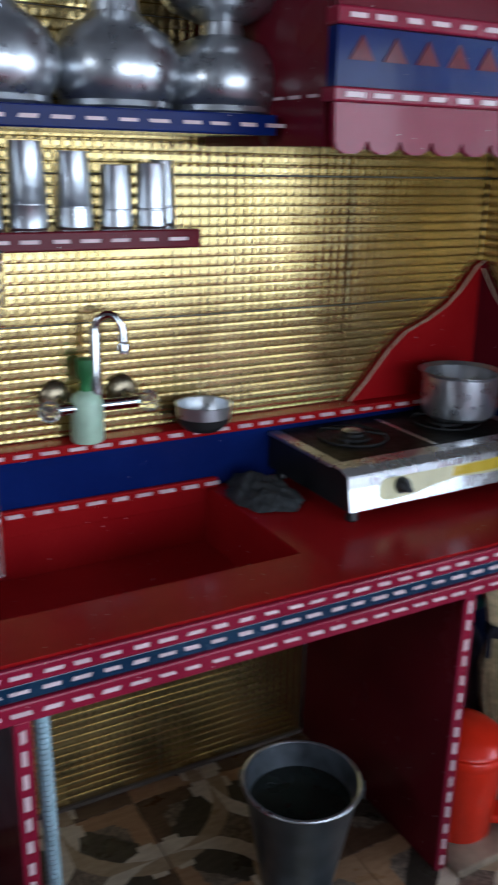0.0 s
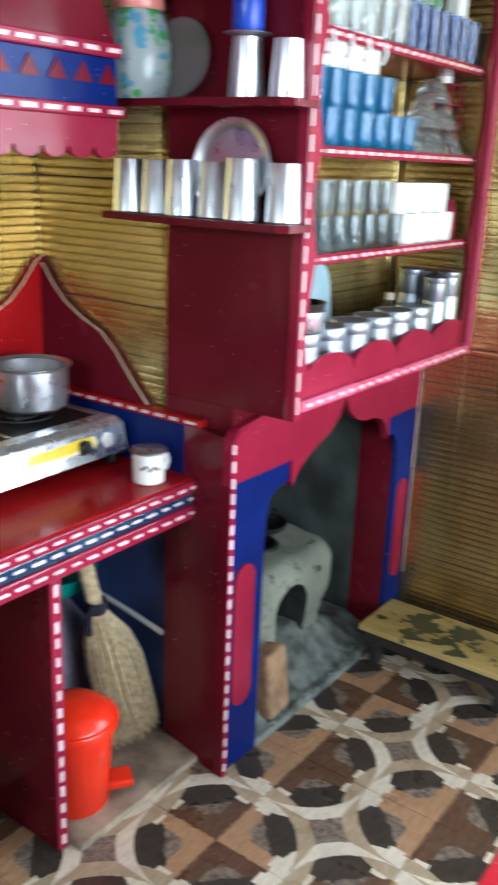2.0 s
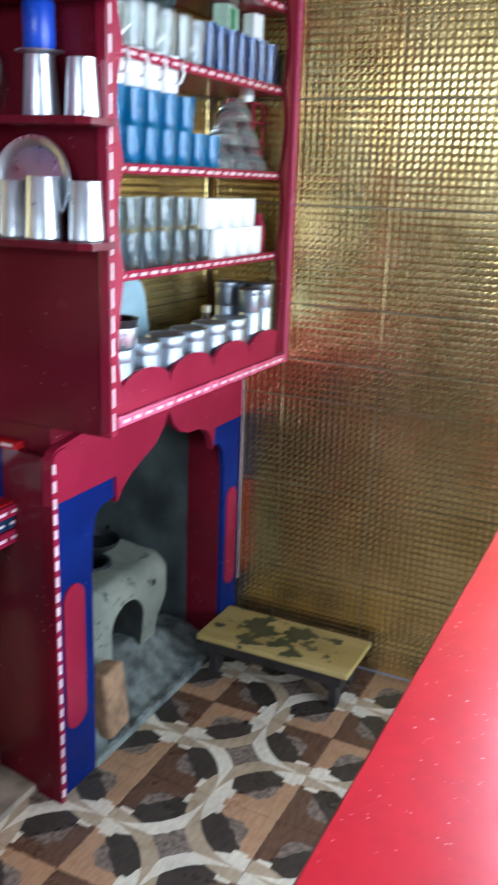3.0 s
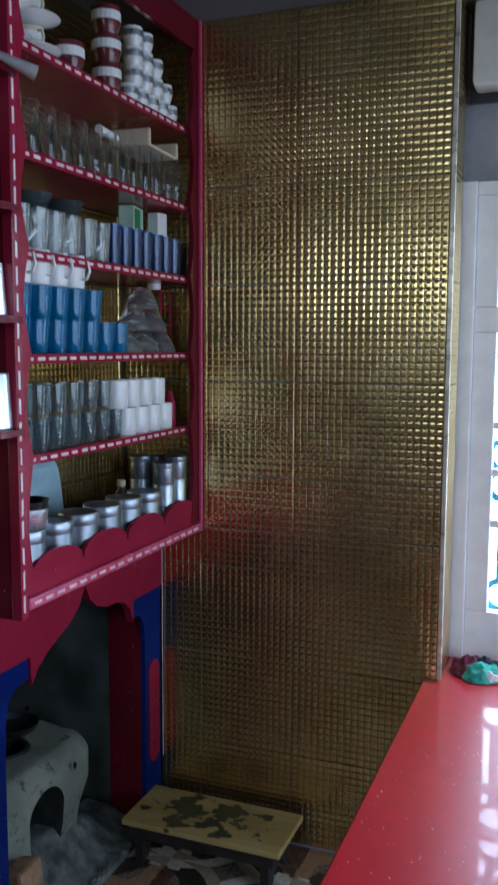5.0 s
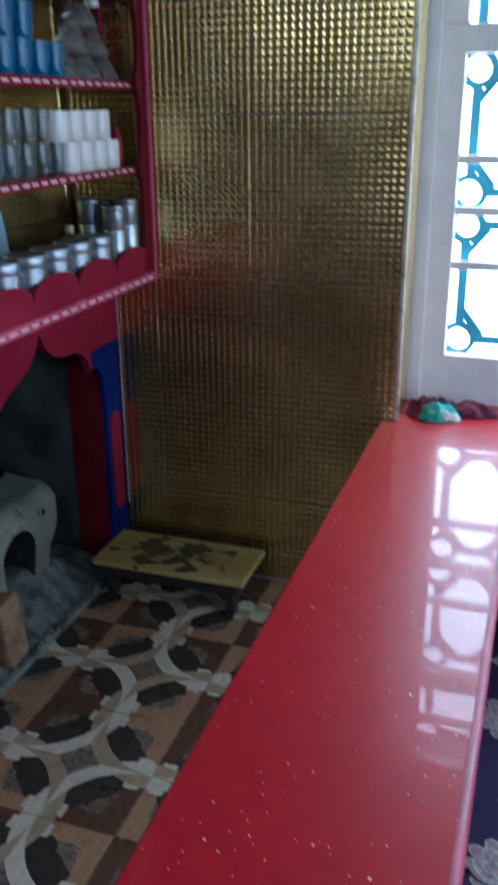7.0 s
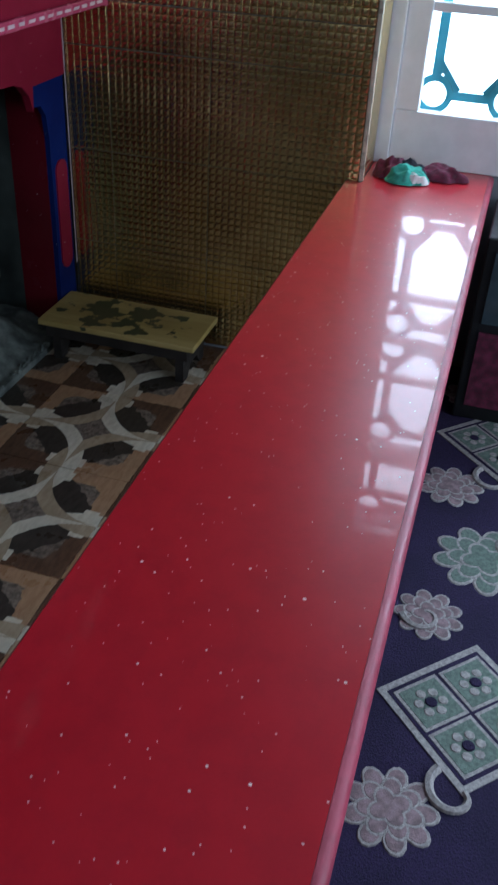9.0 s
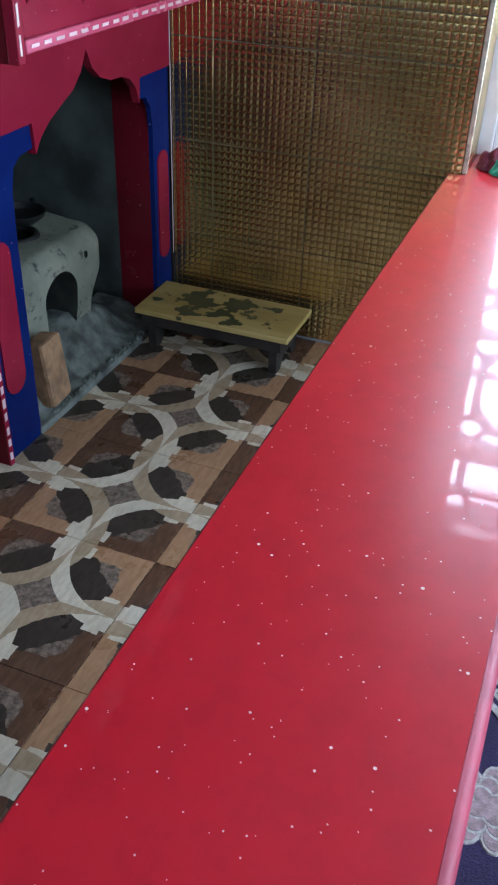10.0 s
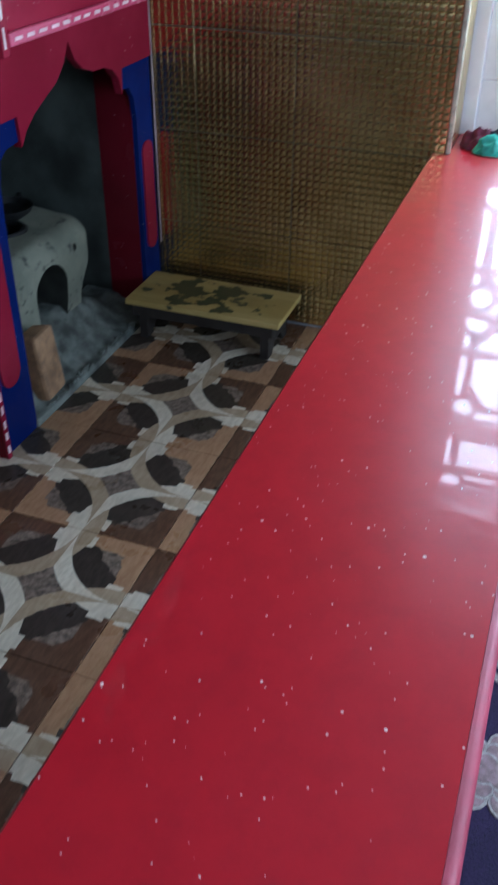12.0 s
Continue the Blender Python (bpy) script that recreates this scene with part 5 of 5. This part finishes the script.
part("stem", tube(bm_new(), [(0.05, -0.03, -0.02), (-0.01, 0.02, 0.006), (-0.02, 0.2, 0.006)], [0.016, 0.008, 0.006], 10), plain("grey_wood", (0.4, 0.38, 0.36), 0.6), ladle, smooth=True)

# ---- crockery in the display cupboard ----
GLASS_PROF = lambda r, h: ((0, 0.0), (r * 0.8, 0.0), (r * 0.84, 0.004), (r * 0.9, h * 0.5), (r, h), (r - 0.002, h), (r * 0.86, h * 0.5), (r * 0.76, 0.01), (0, 0.009))  # noqa: E731


def row(make, spots):
    """One thing built, then copies at the other spots (x, y, z, turn)."""
    first = None
    for x, y, z, *rz in spots:
        a = rz[0] if rz else random.uniform(0, 360)
        if first is None:
            first = make()
            first.matrix_basis = pose(x, y + 0.024, z, 0, 0, a)
        else:
            copy_thing(first, pose(x, y + 0.024, z, 0, 0, a))


def line(n, x0, x1, y, z, jit=0.004):
    return [(x0 + (x1 - x0) * i / max(1, n - 1) + random.uniform(-jit, jit), y + random.uniform(-jit, jit), z) for i in range(n)]


def goblet(name, r, h, mat, label, group):
    def make():
        t = thing(name, (0, 0, 0), label, "glass", group)
        part("body", lathe(bm_new(), GLASS_PROF(r, h), 20), mat, t, smooth=True)
        return t
    return make


def cup(label, group, body, band, r=0.036, h=0.075, name="cup", foot=0.72):
    def make():
        t = thing(name, (0, 0, 0), label, "cup", group)
        part("body", lathe(bm_new(), ((0, 0.0), (r * foot, 0.0), (r * (foot + 0.05), 0.004), (r, h * 0.45), (r, h), (r - 0.003, h), (r - 0.004, h * 0.4), (0, 0.007)), 20), body, t, smooth=True)
        if band:
            part("band", lathe(bm_new(), ((r + 0.0006, h * 0.5), (r + 0.0012, h * 0.52), (r + 0.0012, h * 0.8), (r + 0.0006, h * 0.82)), 20), band, t)
        part("handle", tube(bm_new(), [(r - 0.002, 0, h * 0.82), (r + 0.016, 0, h * 0.8), (r + 0.022, 0, h * 0.52), (r + 0.012, 0, h * 0.28), (r - 0.004, 0, h * 0.26)], 0.004, 6), body, t, smooth=True)
        return t
    return make


# lowest shelf: canisters, plate, bowl, bottle
def canister():
    t = thing("steel_canister", (0, 0, 0), "steel spice canister with lid on the lowest shelf", "canister", "canisters in the cupboard")
    part("body", lathe(bm_new(), ((0, 0), (0.05, 0.0), (0.053, 0.003), (0.053, 0.128), (0.0, 0.128)), 24), CAN, t, smooth=True)
    part("lid", lathe(bm_new(), ((0.0535, 0.112), (0.0548, 0.114), (0.0548, 0.138), (0.052, 0.143), (0.05, 0.1405), (0.0, 0.1405)), 24), CAN, t, smooth=True)
    return t


Z0 = UB + 0.02
row(canister, line(6, 1.905, 2.53, 0.992, Z0, 0.002))
for x, y, h in ((2.645, 1.005, 0.2), (2.722, 1.0, 0.212), (2.665, 1.1, 0.215), (2.75, 1.09, 0.205)):
    t = thing("tall_canister", (x, y, Z0), "tall steel canister with ribbed neck", "canister", "tall canisters")
    part("body", lathe(bm_new(), ((0, 0.0), (0.034, 0.0), (0.035, 0.004), (0.035, h * 0.72), (0.033, h * 0.74), (0.035, h * 0.76), (0.035, h), (0.0, h)), 24), CAN, t, smooth=True)
    part("lid", lathe(bm_new(), ((0.0356, h), (0.0365, h + 0.002), (0.0365, h + 0.016), (0.03, h + 0.02), (0.0, h + 0.021)), 24), CAN, t, smooth=True)
vessel("stacked_bowl", (1.915, 1.014, Z0 + 0.144), ((0, 0), (0.046, 0.0), (0.053, 0.01), (0.055, 0.05), (0.057, 0.052), (0.052, 0.05), (0.05, 0.012), (0, 0.006)), STEEL, "steel bowl with dark rim standing on a canister", "bowl")
vessel("black_bowl", (1.915, 1.014, Z0 + 0.1965), ((0.0, 0.0), (0.053, 0.0), (0.058, 0.018), (0.055, 0.018), (0.05, 0.006), (0.0, 0.004)), BLACK, "shallow black bowl on the steel bowl", "bowl")
pl = thing("blue_plate", (2.27, 1.232, Z0), "pale blue rounded square plate leaning on the cupboard back", "plate")
bm = bm_new()
for r0, y0 in ((0.1, -0.04), (0.08, -0.046)):
    prism(bm, [(r0 * math.copysign(abs(math.cos(radians(a))) ** 0.45, math.cos(radians(a))), 0.135 + r0 * 1.18 * math.copysign(abs(math.sin(radians(a))) ** 0.45, math.sin(radians(a)))) for a in range(0, 360, 8)], 1, y0, y0 + 0.0055)
part("dish", bm, SKY_PLASTIC, pl, m=pose(0, 0, 0.004, -7))
ob = thing("oil_bottle", (2.59, 1.13, Z0), "small dark oil bottle with cream cap", "bottle")
part("body", lathe(bm_new(), ((0, 0), (0.03, 0), (0.036, 0.01), (0.036, 0.08), (0.028, 0.11), (0.012, 0.13), (0.012, 0.145), (0, 0.145)), 20), plain("brown_oil_glass", (0.09, 0.06, 0.02), 0.15, vary=0.3), ob, smooth=True)
part("cap", lathe(bm_new(), ((0.014, 0.14), (0.014, 0.16), (0.0, 0.163)), 14), CREAM, ob)

# next: grey patterned glasses and white cups in two tiers
z = SH[0]
G1 = "grey glasses in the cupboard"
row(goblet("patterned_glass", 0.034, 0.082, SMOKE, "grey patterned drinking glass in two tiers", G1), line(7, 1.895, 2.34, 0.995, z, 0.002) + line(6, 1.9, 2.29, 1.0, z + 0.0835, 0.002) + line(6, 1.93, 2.3, 1.085, z))
row(cup("white cup in two tiers at the cupboard's end", "white cups", WHITE, None, 0.039, 0.08, foot=0.93), [(2.42 + 0.08 * i, 1.0, z, 75 + 10 * i) for i in range(4)] + [(2.37 + 0.08 * i, 1.0, z + 0.081, 80 + 8 * i) for i in range(4)])
vessel("red_bottle", (2.73, 1.025, z), ((0, 0), (0.018, 0.0), (0.02, 0.004), (0.02, 0.075), (0.012, 0.095), (0.009, 0.115), (0, 0.116)), CRIMSON_LIT, "small red bottle beside the white cups", "bottle")

# next: blue glasses in two tiers, pink-white cups on top, glass bowls
z = SH[1]
row(goblet("blue_glass", 0.039, 0.083, BLUE_GLASS, "bright blue drinking glass in two tiers", "blue glasses"), line(7, 1.895, 2.37, 0.995, z, 0.002) + line(5, 1.915, 2.235, 1.0, z + 0.0845, 0.002) + line(5, 1.93, 2.3, 1.08, z))
row(cup("tall white mug standing on the blue glasses", "pink cups", WHITE, None, 0.035, 0.084, foot=0.9), [(1.915 + 0.08 * i, 1.0, z + 0.1695, 268) for i in range(4)])
pl = thing("glass_plate", (2.42, 1.19, z), "pale glass plate leaning on the cupboard back", "plate")
part("dish", lathe(bm_new(), ((0.0, 0.004), (0.085, 0.004), (0.11, 0.014), (0.112, 0.011), (0.085, 0.0), (0.0, 0.0)), 32, pose(0, -0.006, 0.11, 80)), FROST, pl, smooth=True)
BOWLS = ((0, 0.0), (0.025, 0.0), (0.03, 0.008), (0.05, 0.045), (0.055, 0.065), (0.052, 0.064), (0.046, 0.044), (0, 0.012))
row(lambda: vessel("glass_bowl", (0, 0, 0), [(r, 0.065 - q) for r, q in BOWLS][::-1], FROST, "clear glass bowl turned down in a pyramid", "bowl", "glass bowls"), [(2.465, 1.02, z), (2.577, 1.02, z), (2.689, 1.02, z), (2.521, 1.02, z + 0.066), (2.633, 1.02, z + 0.066), (2.577, 1.02, z + 0.132), (2.53, 1.135, z), (2.64, 1.135, z)])
t = thing("wire_rack", (2.765, 1.1, z), "small crimson rack with a cream tub on top", "rack")
for k in range(4):
    part("rail", box(bm_new(), -0.045, 0.03, -0.05, 0.05, 0.03 + 0.055 * k, 0.036 + 0.055 * k, 0.002), CRIMSON_LIT, t)
for x, y in ((-0.043, -0.048), (0.028, -0.048), (-0.043, 0.048), (0.028, 0.048)):
    part("post", tube(bm_new(), [(x, y, 0.0), (x, y, 0.201)], 0.004, 6), CRIMSON_LIT, t)
vessel("cream_tub", (2.75, 1.09, z + 0.2015), ((0, 0), (0.022, 0.0), (0.024, 0.03), (0, 0.032)), WHITE, "cream tub on the crimson rack", "tub")

# next: clear jars with dark lids, cobalt glasses
z = SH[2]


def mason():
    t = thing("glass_mug", (0, 0, 0), "pale clear glass mug on the middle shelf", "glass", "clear glass mugs")
    part("body", lathe(bm_new(), GLASS_PROF(0.036, 0.105), 20), FROST, t, smooth=True)
    part("handle", tube(bm_new(), [(0.031, 0, 0.09), (0.052, 0, 0.085), (0.055, 0, 0.05), (0.031, 0, 0.025)], 0.004, 6), FROST, t)
    return t


row(mason, line(6, 1.895, 2.275, 0.99, z) + line(5, 1.94, 2.24, 1.08, z))
row(goblet("cobalt_glass", 0.031, 0.115, COBALT, "dark cobalt blue tall glass", "cobalt glasses"), line(7, 2.35, 2.74, 0.995, z, 0.002) + line(5, 2.42, 2.72, 1.07, z))
for x in (1.93, 2.08, 2.23):
    vessel("dark_bowl", (x, 1.1, z + 0.1165), ((0, 0), (0.03, 0.0), (0.05, 0.02), (0.06, 0.045), (0.056, 0.044), (0, 0.01)), SMOKE_DARK, "dark glass bowl stacked on the mugs", "bowl", "dark bowls", 24)
t = thing("tea_packet", (2.6, 1.09, z + 0.1165), "green and white packet lying on the cobalt glasses", "packet", rz=12)
part("carton", box(bm_new(), -0.05, 0.05, -0.025, 0.025, 0.0, 0.085, 0.003), PALE_GREEN, t)
part("label_panel", box(bm_new(), -0.045, 0.01, -0.0265, -0.0248, 0.008, 0.075), GREEN_LEAF, t)
t = thing("white_carton", (2.68, 1.04, z + 0.116), "white carton standing on the cobalt glasses", "carton", rz=-8)
part("carton", box(bm_new(), -0.025, 0.025, -0.02, 0.02, 0.0, 0.075, 0.003), WHITE, t)

# next: tall clear glasses, serving tray
z = SH[3]
row(goblet("tall_glass", 0.029, 0.125, GLASS, "tall clear drinking glass", "tall clear glasses"), line(13, 1.89, 2.75, 0.99, z) + line(12, 1.92, 2.74, 1.065, z))
t = thing("cream_tray", (2.58, 1.03, z + 0.126), "cream plastic tray lying tilted over the glasses", "tray", rz=4)
part("deck", box(bm_new(), -0.11, 0.11, -0.06, 0.06, 0.0, 0.01, 0.004), CREAM, t)
for x in (-0.11, 0.1):
    part("end_grip", box(bm_new(), x, x + 0.014, -0.065, 0.065, 0.0, 0.05, 0.005), CREAM, t)
t = thing("steel_whisk", (2.36, 1.03, z + 0.126), "ribbed steel and white whisk handle on the glasses", "whisk", rz=8)
part("handle", tube(bm_new(), [(-0.06 + 0.01 * i, 0, 0.012) for i in range(13)], [0.009 if i % 2 else 0.012 for i in range(13)], 10), WHITE, t)

# top shelf: cups on saucers, maroon mugs, small white cups
z = SH[4]


def saucer():
    return vessel("saucer", (0, 0, 0), ((0, 0.0), (0.03, 0.0), (0.062, 0.014), (0.075, 0.018), (0.074, 0.02), (0.03, 0.004), (0, 0.004)), WHITE, "white saucer in a stack of cups and saucers", "saucer", "saucers", 28)


levels = (0.0, 0.075, 0.15)
row(saucer, [(x, 1.02, z + h) for h in levels for x in (1.9, 2.02)])
row(cup("pale yellow and white tea cup on a saucer", "yellow tea cups", CREAM, WHITE, 0.034, 0.065), [(x, 1.02, z + 0.0045 + h, 250) for h in levels for x in (1.9, 2.02)])
row(cup("maroon mug with white rim", "maroon mugs", BROWN_GLAZE, WHITE, 0.04, 0.075, "mug"), [(2.16, 1.0, z, 15), (2.35, 1.0, z, 15), (2.35, 1.0, z + 0.076, 15), (2.35, 1.0, z + 0.152, 15)])
spots = [(2.47 + 0.064 * i, 1.0, z, 80) for i in range(5)] + [(2.5 + 0.064 * i, 1.0, z + 0.056, 80) for i in range(4)] + [(2.5 + 0.064 * i, 1.0, z + 0.112, 80) for i in range(3)] + [(2.5, 1.0, z + 0.168, 80), (2.564, 1.0, z + 0.168, 80)]
row(cup("small white cup with grey print, stacked", "small white cups", WHITE, STEEL_DULL, 0.03, 0.055), spots)

# ---- clay cooking stove in the fireplace ----
hearth = tagged(part("hearth", box(bm_new(), 1.932, 2.638, FY - 0.01, 1.719, -0.004, 0.022, 0.006), ASH, None, "ash-covered grey mortar hearth"), category="hearth", kind="structure")
bm = bm_new()
NU, NV = 72, 40
grid = []
for i in range(NU):
    a = 2 * math.pi * i / NU
    col = []
    for j in range(NV + 1):
        v = j / NV
        c, s = math.cos(a), math.sin(a)
        k = max(0.0, (v - 0.6) / 0.4)
        if k < 0.6:
            z, q = 0.31 * min(1.0, v / 0.6) + 0.075 * math.sin(k / 0.6 * math.pi / 2), 1 - 0.28 * (1 - math.cos(k / 0.6 * math.pi / 2))
        else:
            z, q = 0.385, 0.72 * (1 - (k - 0.6) / 0.4 * 0.97)
        x, y = q * 0.312 * math.copysign(abs(c) ** 0.55, c), q * 0.2 * math.copysign(abs(s) ** 0.55, s)
        w = noise.noise((x * 5, y * 5, z * 5)) * 0.05 + noise.noise((x * 18, y * 18, z * 18)) * 0.014
        col.append(bm.verts.new((x * (1 + w), y * (1 + w), z * (1 + 0.6 * w))))
    grid.append(col)
for i in range(NU):
    for j in range(NV):
        p, q = grid[i], grid[(i + 1) % NU]
        bm.faces.new((p[j], q[j], q[j + 1], p[j + 1]))
bm.faces.new([grid[i][NV] for i in range(NU)])
bm.faces.new([grid[i][0] for i in range(NU)])
chulha = thing("clay_stove", (2.325, 1.435, 0.022), "grey-green hand-moulded clay wood stove with arched stoke hole", "stove")
body = part("body", bm, CLAY, chulha, smooth=True)
# the stoke hole, the side notch and the two cooking holes are cut out of the clay
cut = bm_new()
prism(cut, [(-0.1, 0.09), (0.045, 0.09), (0.06, 0.16)] + arc(-0.027, 0.225, 0.09, 0, 180, 16) + [(-0.116, 0.16)], 1, -0.3, 0.08)
lathe(cut, ((0.0, 0.0), (0.012, 0.0), (0.012, 0.2), (0.0, 0.2)), 12, pose(0.13, -0.13, 0.318, 90))
bmesh.ops.create_uvsphere(cut, u_segments=16, v_segments=10, radius=0.13, matrix=Matrix.Translation((0.275, -0.18, 0.11)))
lathe(cut, ((0.0, 0.2), (0.062, 0.2), (0.07, 0.6), (0.0, 0.6)), 20, Matrix.Translation((0.02, -0.01, 0)))
cutter = new("cutter", finish(cut, "cutter", BURNT))
cutter.matrix_basis = chulha.matrix_basis.copy()
mod = body.modifiers.new("cut", "BOOLEAN")
mod.operation, mod.solver, mod.object = "DIFFERENCE", "EXACT", cutter
mod.material_mode = "TRANSFER"
bpy.context.view_layer.update()
carved = bpy.data.meshes.new_from_object(body.evaluated_get(bpy.context.evaluated_depsgraph_get()))
body.modifiers.clear()
body.data = carved
bpy.data.objects.remove(cutter)
part("hole_rim", tube(bm_new(), [(0.02 + 0.07 * math.cos(radians(a)), -0.01 + 0.07 * math.sin(radians(a)), 0.386) for a in range(0, 361, 15)], 0.012, 8, False), SOOT, chulha, "sooty rim of the cooking hole", smooth=True)
pan = thing("iron_pan", (2.455, 1.47, 0.412), "black sooty iron pan on the clay stove", "pan")
part("body", lathe(bm_new(), ((0, 0), (0.05, 0.0), (0.075, 0.018), (0.083, 0.036), (0.079, 0.036), (0.07, 0.018), (0, 0.006)), 28), SOOT, pan, smooth=True)
part("handle", tube(bm_new(), [(0.08, 0.0, 0.033), (0.12, 0.03, 0.03), (0.14, 0.05, 0.02)], 0.007, 8), SOOT, pan)
heap = thing("ash_heap", (2.25, 1.24, 0.022), "sloping heap of grey ash before the stoke hole", "ash", kind="stuff")
bm = bm_new()
ease = lambda q: max(0.0, min(1.0, q)) ** 2 * (3 - 2 * max(0.0, min(1.0, q)))  # noqa: E731
nx, ny = 96, 34
mound = []
for i in range(nx + 1):
    col = []
    for j in range(ny + 1):
        x, y = 1.935 + 0.76 * i / nx, 1.108 + 0.24 * j / ny
        w = 0.6 * noise.noise((x * 9, y * 9, 2.0)) + 0.3 * noise.noise((x * 26, y * 26, 5.0)) + 0.14 * noise.noise((x * 70, y * 70, 8.0))
        rise = 0.135 * ease((y - 1.115 + 0.02 * w) / 0.17) * (1 - 0.55 * ease((x - 2.42) / 0.22))
        col.append(bm.verts.new((x, y + 0.006 * w * (j == 0), 0.0235 + max(0.0, rise + 0.013 * w * ease(j / 5)))))
    mound.append(col)
for i in range(nx):
    for j in range(ny):
        bm.faces.new((mound[i][j], mound[i + 1][j], mound[i + 1][j + 1], mound[i][j + 1]))
wpart("ash", bm, ASH, heap, smooth=True)
log = thing("firewood_log", (2.075, 1.15, 0.022), "split pale firewood block leaning in the hearth", "firewood")
part("block", box(bm_new(), -0.06, 0.06, -0.035, 0.035, 0.0, 0.205, 0.012, pose(0, 0, 0.004, -8, 3, 6)), BARK, log)
rub = thing("hearth_rubble", (2.4, 1.2, 0.022), "loose stones, ash and charcoal lying on the hearth", "rubble", kind="stuff")
bm = bm_new()
for i in range(60):
    x, y, s = random.uniform(2.0, 2.6), random.uniform(1.105, 1.125), random.uniform(0.004, 0.011)
    m = Matrix.Translation((x, y, 0.022 + s * 0.3)) @ pose(0, 0, 0, random.uniform(0, 360), random.uniform(0, 360), 0) @ Matrix.Diagonal((s, s * 0.8, s * 0.6, 1))
    bmesh.ops.create_icosphere(bm, subdivisions=1, radius=1, matrix=m)
wpart("stone", bm, ASH, rub)

# ---- low stool ----
stool = thing("low_stool", (2.647, 0.835, 0.0), "low wooden stool with worn stained yellow top on the floor", "stool")
part("top", box(bm_new(), -0.126, 0.119, -0.277, 0.271, 0.13, 0.15, 0.004), STOOL_TOP, stool, "yellow board with dark worn stains")
for y in (-0.22, 0.22):
    part("leg", prism(bm_new(), [(-0.1, 0.0), (-0.06, 0.0), (-0.03, 0.04), (0.03, 0.04), (0.06, 0.0), (0.1, 0.0), (0.1, 0.1295), (-0.1, 0.1295)], 1, y - 0.014, y + 0.014), DARK_WOOD, stool)
part("rail", box(bm_new(), -0.112, -0.1, -0.25, 0.25, 0.088, 0.1295), DARK_WOOD, stool)
part("rail", box(bm_new(), 0.1005, 0.1115, -0.25, 0.25, 0.088, 0.1295), DARK_WOOD, stool)

# ---- gold tiles and floor tiles, piece by piece ----
tile_run(wall_north, (0.2, TW, TW, 0.4445), 0.95, 1.72, lambda u, z: pose(SX - 1.594 + u, NY + 0.012, z))
tile_run(wall_north, (TW, 0.4515), 0.011, 0.72, lambda u, z: pose(0.37 + u, NY + 0.012, z))
tile_run(wall_north, (0.3, TW), 1.72, 2.2, lambda u, z: pose(0.25 + u, NY + 0.012, z))
tile_run(wall_flue_side, (TW, 0.02), 0.95, 2.2, lambda u, z: pose(SX + 0.012, NY + 0.006 - u, z, 0, 0, -90))
tile_run(wall_east, (0.33, 0.477), 0.011, 1.08, lambda u, z: pose(EX + 0.012, 0.952 - u, z, 0, 0, -90))
tile_run(wall_east, (0.33, 0.477), 1.08, TOP, lambda u, z: pose(EX + 0.012, 0.952 - u, z, 0, 0, -90))
tile_run(wall_east, (0.285,), 1.105, TOP, lambda u, z: pose(EX + 0.012, 1.24 - u, z, 0, 0, -90))
tile_run(wall_east, (0.195,), BZ + 0.002, TOP, lambda u, z: pose(EX + 0.0135 + u, 0.1445, z))
tile_run(wall_east, (0.16,), 0.011, 1.08, lambda u, z: pose(EX + 0.012, 1.112 - u, z, 0, 0, -90))
tagged(part("baseboard", box(bm_new(), 0.364, 1.2985, NY - 0.001, NY + 0.011, -0.007, 0.0105), GROUT, None, "dark mortar joint under the gold tiles"), category="joint", kind="structure")
bm = box(bm_new(), 0, PITCH - 0.0018, 0, PITCH - 0.0018, -0.0075, 0, 0.0012)
FT = finish(bm, "tile", FLOOR_TILE)
for i in range(-8, 4):
    for j in range(-2, 3):
        ob = new("tile", FT)
        ob.parent = floor
        ob.matrix_basis = pose(CX + i * PITCH, CY + j * PITCH, random.uniform(-0.0006, 0.0006))
